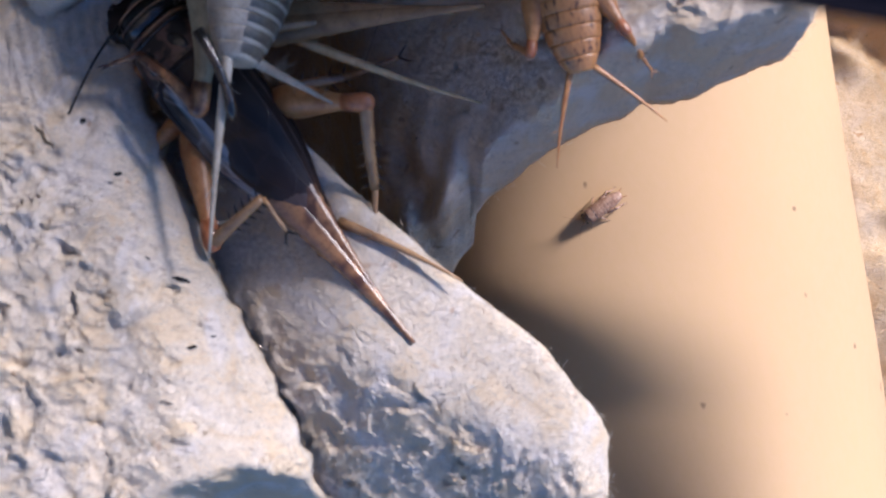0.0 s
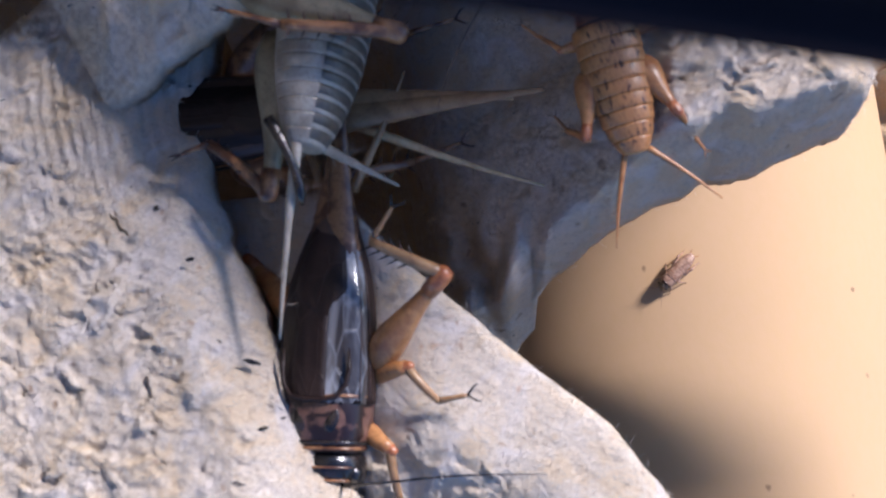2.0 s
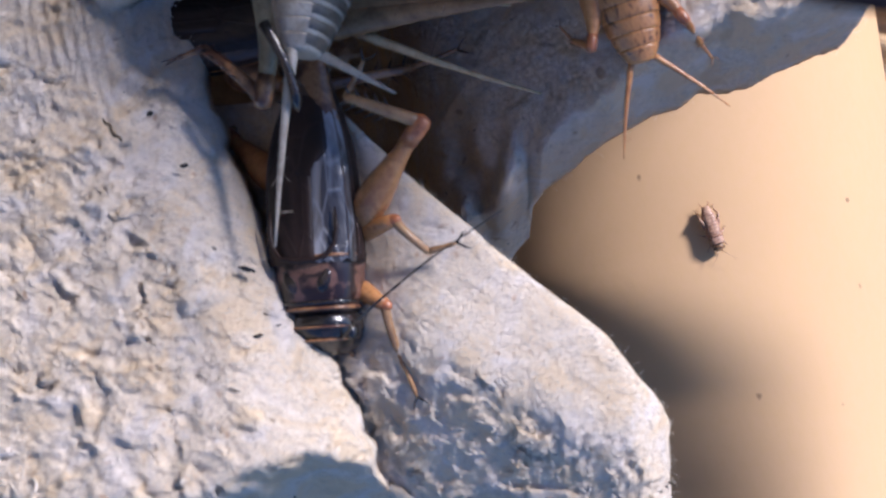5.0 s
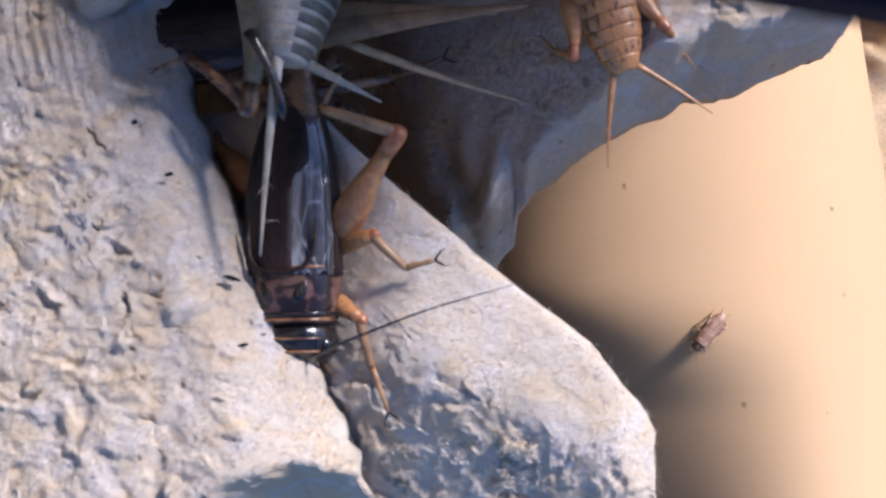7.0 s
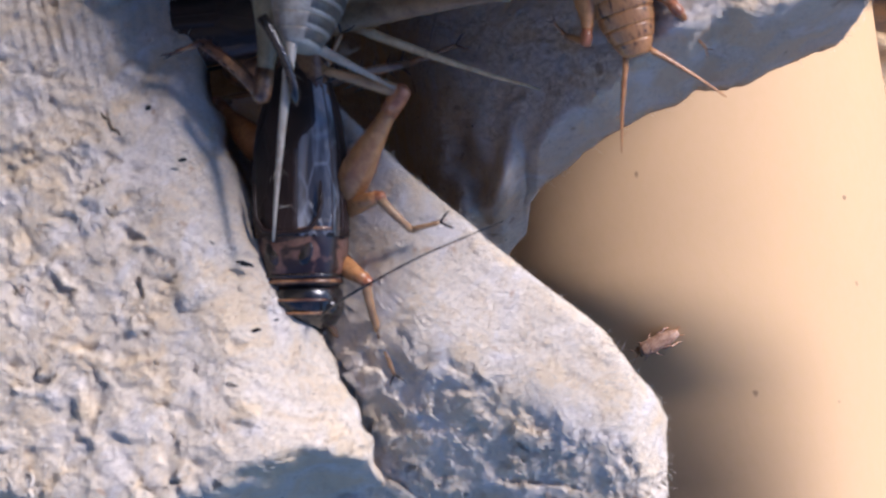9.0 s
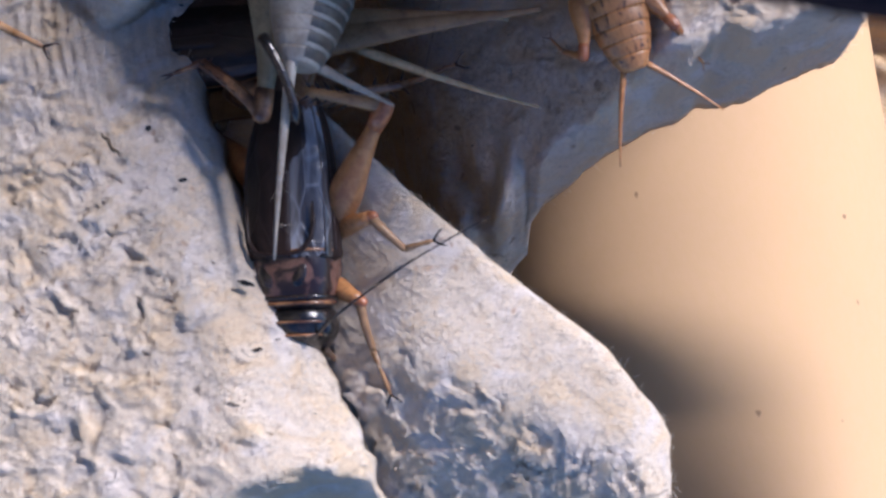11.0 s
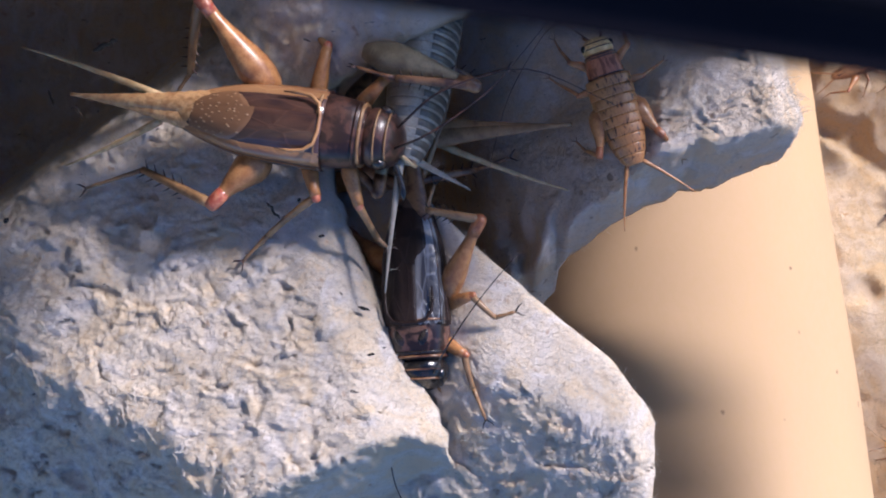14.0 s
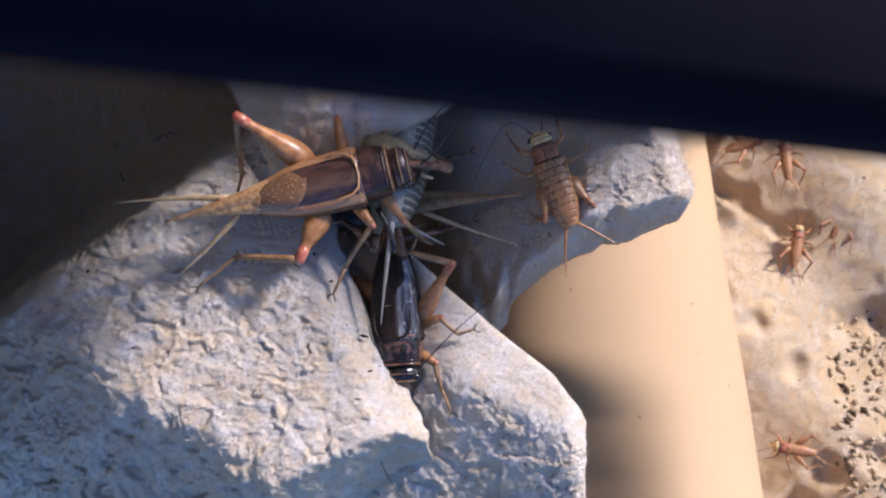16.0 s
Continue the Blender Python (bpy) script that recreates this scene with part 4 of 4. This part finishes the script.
HIDDEN_AT = mpose(-19.2, 16.2, -8.6, 0, 12, 182)
hidden, _ = cricket("reddish brown winged cricket partly under the pale one", 0.95, RED_SKIN, "crickets", tails=(-20.4, -19.2),
    cerci=dict(zip(("left", "right"), within(HIDDEN_AT, 0.95, (-1.2, 11.8, -4.0), (-2.9, 16.9, -3.8)))),
    antennae={"left": [(0, 0, 0), (1, -2, 0.4), (3, -6, -1), (4, -9, -2)], "right": [(0, 0, 0), (2, -2, 0.4), (4, -6, -1), (6, -9, -2)]},
    legs={"hind_left": [(0.2, 2.2, 2.6), (-5.0, 4.4, 3.6), (-11.0, 3.0, 0.6), (-14.0, 2.0, 0.2)]})
hidden.matrix_world = HIDDEN_AT

tan, _ = cricket("small spotted tan cricket nymph on the tray ridge", 0.545, TAN_SKIN, "crickets", 1.24, wings=False, thigh=1.35, saddle=0.98,
    cerci={"left": (-17.8, 4.2, 2.4), "right": (-15.5, -7.4, 2.0)},
    legs={"hind_left": [(0.2, 2.2, 2.6), (-6.4, 4.6, 4.6), (-4.8, 6.0, 0.9), (-3.0, 6.8, 0.2)],
          "hind_right": [(0.2, -2.2, 2.6), (-6.2, -5.0, 4.4), (-8.6, -6.4, 0.8), (-10.2, -7.2, 0.2)],
          "middle_left": [(3.2, 1.9, 2.2), (3.0, 4.6, 3.0), (5.6, 6.6, 0.7), (7.2, 7.8, 0.2)],
          "middle_right": [(3.2, -1.9, 2.2), (3.0, -5.0, 3.0), (4.0, -7.6, 0.7), (4.6, -9.0, 0.2)],
          "fore_left": [(6.2, 1.6, 2.2), (8.0, 4.4, 3.0), (10.4, 5.0, 0.6), (12.4, 5.4, 0.2)],
          "fore_right": [(6.2, -1.6, 2.2), (8.0, -4.4, 3.0), (11.2, -4.6, 0.6), (13.0, -5.4, 0.2)]},
    antennae={"left": [(0, 0, 0), (5, 4, 1.5), (-4, 14, 1.6), (-14, 20, 0.4)], "right": [(0, 0, 0), (6, -2, 1.5), (13, -2, 1.6), (20, 0, 0.4)]})

nymph, _ = cricket("tiny brown cricket nymph crawling on the card tube", 0.165, NYMPH_SKIN, "crickets", 1.2, wings=False,
    legs={kind + "_" + name: [(x, sy * y, z) for x, y, z in pts] for name, sy in (("left", 1), ("right", -1)) for kind, pts in (
        ("fore", [(6.2, 1.6, 2.2), (7.4, 3.2, 2.6), (8.4, 3.8, 0.6), (9.0, 4.2, 0.2)]),
        ("middle", [(3.2, 1.9, 2.2), (3.0, 3.8, 3.0), (2.0, 5.0, 0.7), (1.4, 5.6, 0.2)]),
        ("hind", [(0.2, 2.2, 2.6), (-4.4, 4.0, 4.6), (-7.0, 3.6, 0.9), (-8.4, 4.0, 0.2)]))},
    antennae={"left": [(0, 0, 0), (2, 1, 0.8), (4, 3, 0.8), (6, 5, 0)], "right": [(0, 0, 0), (2, -1, 0.8), (4, -3, 0.8), (6, -5, 0)]},
    cerci={"left": (-11.0, 2.0, 3.0), "right": (-11.0, -2.0, 3.0)})

rnd = random.Random(8)
first = None
for x, y, z, turn in ((30.5, 31.0, -46, 20), (36.0, 28.5, -45, 95), (37.5, 16.8, -47, 80), (43.5, 20.5, -47, 65), (48.5, 24.3, -46, 10), (36.5, -10.5, -46, 170)):
    if first is None:
        far, _ = cricket("small orange-brown cricket on the far tan tray", 0.30, TAN_SKIN, "far crickets", wings=False)
        first = far
        far.matrix_world = mpose(x, y, z, 0, 0, turn)
    else:
        copy_thing(first, mpose(x, y, z, 0, 0, turn))

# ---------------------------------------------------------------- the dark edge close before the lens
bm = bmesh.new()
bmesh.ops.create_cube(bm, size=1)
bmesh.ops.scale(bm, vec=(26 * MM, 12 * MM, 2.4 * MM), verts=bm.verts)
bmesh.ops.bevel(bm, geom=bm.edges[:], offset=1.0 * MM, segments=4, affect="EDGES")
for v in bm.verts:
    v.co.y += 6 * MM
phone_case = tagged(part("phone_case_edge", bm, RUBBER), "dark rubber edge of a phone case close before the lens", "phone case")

# ---------------------------------------------------------------- loose fibres on the torn edges
def fuzz(name, tray, places, label, seed, length=(0.4, 1.4), radius=0.012):
    rnd = random.Random(seed)
    bm = bmesh.new()
    for x, y, z in places:
        p = Vector((x, y, z + FLOOR))
        d = Vector((rnd.uniform(-1, 1), rnd.uniform(-1, 1), rnd.uniform(0.0, 0.9))).normalized()
        e = Vector((rnd.uniform(-1, 1), rnd.uniform(-1, 1), rnd.uniform(-0.3, 0.6)))
        ln = rnd.uniform(*length)
        pts = [p - d * 0.1, p + d * ln * 0.4, p + d * ln * 0.75 + e * ln * 0.15, p + d * ln + e * ln * 0.4]
        tri = [Vector((1, 0, 0)), Vector((-0.5, 0.87, 0)), Vector((-0.5, -0.87, 0.5))]
        vs = [[bm.verts.new((q + t * radius) * MM) for t in tri] for q in pts]
        for a, b in zip(vs, vs[1:]):
            for i in range(3):
                bm.faces.new((a[i], a[(i + 1) % 3], b[(i + 1) % 3], b[i]))
    ob = part(name, bm, FIBRE, tray)
    return tagged(ob, label, kind="stuff")


fuzz("torn_fuzz", tray_left, torn_left, "fine torn paper fibres along the tray edge", 3, (0.2, 0.7), 0.009)
fuzz("torn_fuzz", tray_wedge, torn_wedge, "fine torn paper fibres along the pale tray edge", 4, (0.2, 0.6), 0.009)
fuzz("torn_fuzz", tray_rim, torn_rim, "fine torn paper fibres along the broken rim", 6, (0.2, 0.8), 0.009)
fuzz("torn_fuzz", tray_rim, curls_rim, "long curled paper fibres on the broken end of the rim", 8, (0.6, 1.9), 0.018)


def nap(name, tray, places, label, seed, keep=0.55, length=(0.2, 0.75), width=(0.010, 0.026), bend=1.6):
    """Short flat curls of paper fibre pressed into a tray."""
    rnd = random.Random(seed)
    co, faces = [], []
    for at, du, dv in places:
        if rnd.random() > keep:
            continue
        p, du, dv = Vector(at), Vector(du).normalized(), Vector(dv).normalized()
        up = du.cross(dv).normalized()
        p = p + du * rnd.uniform(-0.15, 0.15) + dv * rnd.uniform(-0.15, 0.15) + Vector((0, 0, FLOOR)) - up * 0.02
        a, curl = rnd.gauss(-0.5, 0.9), rnd.uniform(-bend, bend)
        ln, w = rnd.uniform(*length), rnd.uniform(*width)
        base = len(co)
        for k in range(7):
            d = du * math.cos(a) + dv * math.sin(a) + up * rnd.uniform(-0.05, 0.10 + 0.04 * bend)
            side = (dv * math.cos(a) - du * math.sin(a)) * w * (1.0 if 0 < k < 6 else 0.4)
            co += [(p + side) * MM, (p + up * (1.2 * w)) * MM, (p - side) * MM]
            p = p + d * ln / 6
            a += curl / 6
        for k in range(6):
            i = base + 3 * k
            for u, v in ((0, 1), (1, 2), (2, 0)):
                faces.append((i + u, i + v, i + 3 + v, i + 3 + u))
    me = bpy.data.meshes.new(name)
    me.from_pydata(co, [], faces)
    return tagged(link_mesh(name, me, FIBRE, tray), label, kind="stuff")


nap("paper_nap", tray_left, nap_left, "short loose paper fibres on the grey tray", 7, 0.75)
shady = [q for q in nap_left if (q[0][0] + 26.8) * -0.526 + (q[0][1] + 13.5) * -0.85 > -2.5]
nap("paper_curl", tray_left, shady, "curled flakes of paper fibre on the tray's slope", 17, 0.22, (0.7, 1.9), (0.022, 0.05), 4.5)
nap("paper_curl", tray_left, nap_left, "scattered curls of paper fibre on the grey tray", 19, 0.02, (0.6, 1.5), (0.02, 0.04), 4.0)
nap("paper_nap", tray_wedge, nap_wedge, "short loose paper fibres on the pale tray", 9, 0.75)
rough_end = [q for q in nap_wedge if -0.9 * (q[0][1] + 4.6 + 0.45 * (q[0][0] + 5)) > -0.3]
nap("paper_curl", tray_wedge, rough_end, "rough curled fibres on the pale tray's blunt end", 21, 0.25, (0.5, 1.2), (0.016, 0.034), 3.5)
nap("paper_nap", tray_rim, nap_rim, "short loose paper fibres on the broken tray", 11, 0.3)

# ---------------------------------------------------------------- crumbs and bits of plant fibre on the trays
def crumb(x, y, z, length, turn, thick, mat, name, label, category):
    rnd = random.Random(int(x * 31 + y * 17))
    d = Vector((math.cos(radians(turn)), math.sin(radians(turn)), 0))
    side = Vector((-d.y, d.x, 0))
    pts = [d * (length * (k / 6 - 0.5)) + side * rnd.uniform(-0.06, 0.06) * length + Vector((0, 0, thick * 0.8)) for k in range(7)]
    ob = part(name, tube(pts, [thick * f for f in (0.35, 0.8, 1.0, 0.9, 1.0, 0.8, 0.3)], 7), mat)
    ob.location = mm(x, y, z)
    return tagged(ob, label, category, name + "s")


STRAWBIT = material("dry_plant_fibre", plain((0.11, 0.085, 0.06), 0.4, 2.0, 0.3), 0.8, 0.2)
for x, y, z, ln, turn, th in ((-24.8, 9.3, 1.0, 1.7, -52.0, 0.12), (-22.7, 10.2, 0.9, 0.35, 20.0, 0.16), (-6.9, -2.7, -4.6, 1.6, -60.0, 0.09), (-5.2, 1.1, -4.6, 1.2, -5.0, 0.1), (-5.0, 1.3, -5.0, 1.3, -15.0, 0.09), (-4.8, 1.5, -5.0, 1.2, -10.0, 0.08), (-38.8, 22.6, 1.6, 2.2, 25.0, 0.22), (-46.6, 8.3, 1.0, 0.5, 60.0, 0.2), (-43.1, 18.3, 1.6, 1.4, -70.0, 0.1), (-40.8, 17.1, 1.6, 1.2, -60.0, 0.08), (-17.5, 1.7, 0.0, 0.9, -15.0, 0.1), (-16.8, -2.0, 0.0, 0.6, 10.0, 0.1), (-21.0, 7.4, 0.0, 0.5, 10.0, 0.13), (-17.4, 1.6, -0.3, 0.8, -10.0, 0.12), (-7.3, -2.4, -4.8, 1.3, -60.0, 0.08)):
    if ln > 1.0:
        crumb(x, y, z, ln, turn, th, STRAWBIT, "plant_fibre", "thin dark bit of dry plant fibre on the tray", "plant fibre")
    else:
        crumb(x, y, z, ln, turn, th, BLACK, "dropping", "small dark cricket dropping on the tray", "dropping")

# ---------------------------------------------------------------- what moves
def motions():
    # heading in degrees, place in millimetres
    walk(dark, [(t, mpose(x, y, z, roll, pitch, turn)) for t, x, y, z, roll, pitch, turn in (
        (0, -14.21, 10.87, -6.0, -14, 0, 130),
        (0.5, -14.01, 11.27, -6.0, -14, 0, 130),
        (0.9, -14.09, 11.88, -6.0, -14, 0, 132),
        (1.1, -13.29, 11.31, -6.0, -14, 0, 134),
        (1.2, -13.44, 9.31, -6.0, -14, 0, 158),
        (1.3, -13.62, 6.19, -6.0, 14, 0, 205),
        (1.4, -12.85, 5.36, -6.0, 14, 0, 230),
        (1.5, -10.70, 5.68, -6.0, 14, 0, 254),
        (1.7, -12.13, 4.78, -6.0, 14, 0, 264),
        (2, -12.58, 3.84, -6.0, 14, 0, 268),
        (2.5, -13.08, 3.37, -6.0, 14, 0, 272),
        (3, -12.79, 4.53, -6.0, 14, 0, 274),
        (3.5, -12.71, 3.95, -6.0, 14, 0, 276),
        (4, -13.23, 5.81, -6.0, 14, 0, 275),
        (4.2, -13.28, 6.53, -6.0, 14, 0, 274),
        (6.3, -13.29, 6.49, -6.0, 14, 0, 273),
        (7, -13.55, 6.38, -6.0, 14, 0, 271),
        (7.5, -13.40, 6.61, -6.0, 14, 0, 270),
        (8, -13.75, 6.81, -6.0, 14, 0, 270),
        (8.2, -13.82, 7.20, -6.0, 14, 0, 271),
        (10.3, -14.22, 7.88, -6.0, 14, 0, 271),
        (11, -14.45, 7.58, -6.0, 14, 0, 272),
        (11.5, -14.32, 7.40, -6.0, 14, 0, 272),
        (12, -14.02, 6.45, -6.0, 14, 0, 273),
        (12.5, -13.56, 6.92, -6.0, 14, 0, 273),
        (13, -13.54, 7.25, -6.0, 14, 0, 275),
        (13.5, -13.75, 7.07, -6.0, 14, 0, 274),
        (14, -12.78, 4.96, -6.0, 14, 0, 274),
        (14.5, -12.67, 3.92, -6.0, 14, 0, 275),
        (15, -12.55, 4.42, -6.0, 14, 0, 275),
        (15.5, -12.96, 5.27, -6.0, 14, 0, 274),
        (16, -13.42, 5.78, -6.0, 14, 0, 274),
    )])
    walk(dark_whips["left"], [(t, pose(0.0092, 0.00069, 0.00359, rx, 0, rz)) for t, rx, rz in (
        (0, 0, 0), (2.5, 0, -20), (3.5, 0, 14), (4.2, 0, 5), (6.4, 0, 6), (7.0, -4, -8), (7.5, 0, -12), (8.0, 0, -6), (8.2, 0, -6), (10.3, 0, 4), (11.0, 0, 2), (11.8, 0, -10), (12.4, 0, 10), (12.9, 0, 12), (13.1, 0, 10), (13.5, 0, 22), (14.0, 0, 22), (14.5, 0, 8), (15.2, 0, 10), (16, 0, 12))])
    walk(dark_whips["hind_left"], [(t, pose(0.00276, 0.00184, 0.00239, 0, 0, rz)) for t, rz in (
        (0, 8), (1.0, 8), (1.15, 0), (1.5, -35), (1.7, -28), (2.0, -14), (2.3, -18), (2.6, -23), (3.0, -21), (3.5, -23), (4.2, -17), (6.3, -12), (7.0, -10), (8.0, -9), (8.2, -9), (10.3, -6), (11.0, -5), (12.5, -5), (13.5, -3), (14.5, -6), (16.0, -9))])
    walk(dark_whips["hind_right"], [(t, pose(0.00018, -0.00202, 0.00239, 0, ry, rz)) for t, ry, rz in (
        (0, 0, 20), (1.1, 0, 16), (1.25, -20, 16), (1.4, -48, 22), (16, -48, 22))])
    for side, sy in (("left", 1), ("right", -1)):
        walk(big_whips[side], [(t, pose(0.0103, sy * 0.00077, 0.00402, 0, 0, rz)) for t, rz in ((0, 82), (12.5, 82), (12.8, 25), (13.1, 0), (16, 0))])
    walk(big, [(t, mpose(x, y, z, roll, pitch, turn)) for t, x, y, z, roll, pitch, turn in (
        (0, -42, 36, 1, 0, -4, 290),
        (8.2, -42.2, 27, 1, 0, -4, 305),
        (10.3, -41.8, 19.6, 1, 0, -4, 314),
        (11, -41.9, 19.5, 1, 0, -4, 314),
        (11.5, -42.9, 18.7, 1, 0, -4, 314),
        (11.8, -43, 17.6, 1, 0, -4, 316),
        (12, -38.9, 20.2, 1, 0, -4, 336),
        (12.3, -37.4, 21.2, 1, 0, -4, 330),
        (12.5, -36.6, 21.2, 1, 0, -4, 330),
        (12.6, -36.4, 20.4, 1, 0, -4, 342),
        (12.7, -33.2, 19.5, 1, 0, -4, 355),
        (12.8, -31.6, 18.8, 1, 0, -4, 356),
        (12.9, -31, 18.8, 1, 0, -4, 356),
        (13, -28.76, 18.9, 1, 0, -4, 355),
        (13.1, -26.46, 16.64, 1, 0, -4, 350),
        (13.2, -24.73, 15.9, 1, 0, -4, 352),
        (13.4, -24.48, 15.19, 1, 0, -4, 352),
        (13.7, -24.52, 15.33, 1, 0, -4, 352),
        (14.1, -24.56, 15.8, 1, 0, -4, 352),
        (14.5, -24.63, 15.6, 1, 0, -4, 353),
        (14.9, -24.4, 15.45, 1, 0, -4, 353),
        (15, -22.8, 15.7, 1.5, 0, 10, 349),
        (15.3, -22.5, 15.3, 1.5, 0, 10, 349),
        (15.5, -22.5, 16.3, 1, 0, 2, 371),
        (15.7, -22.69, 16.34, 1, 0, -4, 372),
        (16, -21.93, 16.75, 1, 0, -4, 373),
    )])
    walk(tan, [(t, mpose(x, y, -1.2, 0, -4, turn)) for t, x, y, turn in (
        (0, 3.13, 17.84, 102),
        (1.5, 2.67, 17.74, 103),
        (3.5, 3.12, 17.64, 104),
        (7, 2.70, 17.64, 106),
        (11, 2.50, 17.83, 107),
        (12.5, 2.10, 17.53, 107),
        (13, 2.10, 17.83, 107),
        (14.5, 2.49, 18.13, 109),
        (16, 2.58, 17.93, 110),
    )])
    rows = []
    for t, x, y, turn in (
        (0, 6.63, 7.18, 215),
        (0.5, 6.68, 7.94, 215),
        (1, 7.18, 8.75, 218),
        (1.5, 7.74, 8.21, 225),
        (2, 7.69, 8.49, 225),
        (2.5, 8.12, 8.55, 230),
        (3, 7.94, 8.37, 245),
        (3.5, 8.4, 7.16, 265),
        (4, 8.66, 6.82, 282),
        (6.3, 12.03, -0.13, 290),
        (6.5, 11.87, -0.97, 285),
        (7, 11.13, -1.28, 230),
        (7.5, 9.48, -1.92, 220),
        (8, 9.25, -1.75, 225),
        (8.2, 9.85, -1.86, 240),
        (9.2, 5, -3.2, 200),
        (10.2, -6, -4, 195),
        (16, -7, -4, 195),
    ):
        ax = TUBE_AT + TUBE_DIR * (y - TUBE_AT.y)
        off = x - ax.x
        z = TUBE_Z + math.sqrt(max(1.0, TUBE_R ** 2 - off ** 2)) + 0.02 - shade_dent(x, y)
        rows.append((t, mpose(x, y, z) @ pose(0, 0, 0, 0, math.degrees(math.asin(max(-0.95, min(0.95, off / TUBE_R)))), 0) @ pose(0, 0, 0, 0, 0, turn)))
    walk(nymph, rows)
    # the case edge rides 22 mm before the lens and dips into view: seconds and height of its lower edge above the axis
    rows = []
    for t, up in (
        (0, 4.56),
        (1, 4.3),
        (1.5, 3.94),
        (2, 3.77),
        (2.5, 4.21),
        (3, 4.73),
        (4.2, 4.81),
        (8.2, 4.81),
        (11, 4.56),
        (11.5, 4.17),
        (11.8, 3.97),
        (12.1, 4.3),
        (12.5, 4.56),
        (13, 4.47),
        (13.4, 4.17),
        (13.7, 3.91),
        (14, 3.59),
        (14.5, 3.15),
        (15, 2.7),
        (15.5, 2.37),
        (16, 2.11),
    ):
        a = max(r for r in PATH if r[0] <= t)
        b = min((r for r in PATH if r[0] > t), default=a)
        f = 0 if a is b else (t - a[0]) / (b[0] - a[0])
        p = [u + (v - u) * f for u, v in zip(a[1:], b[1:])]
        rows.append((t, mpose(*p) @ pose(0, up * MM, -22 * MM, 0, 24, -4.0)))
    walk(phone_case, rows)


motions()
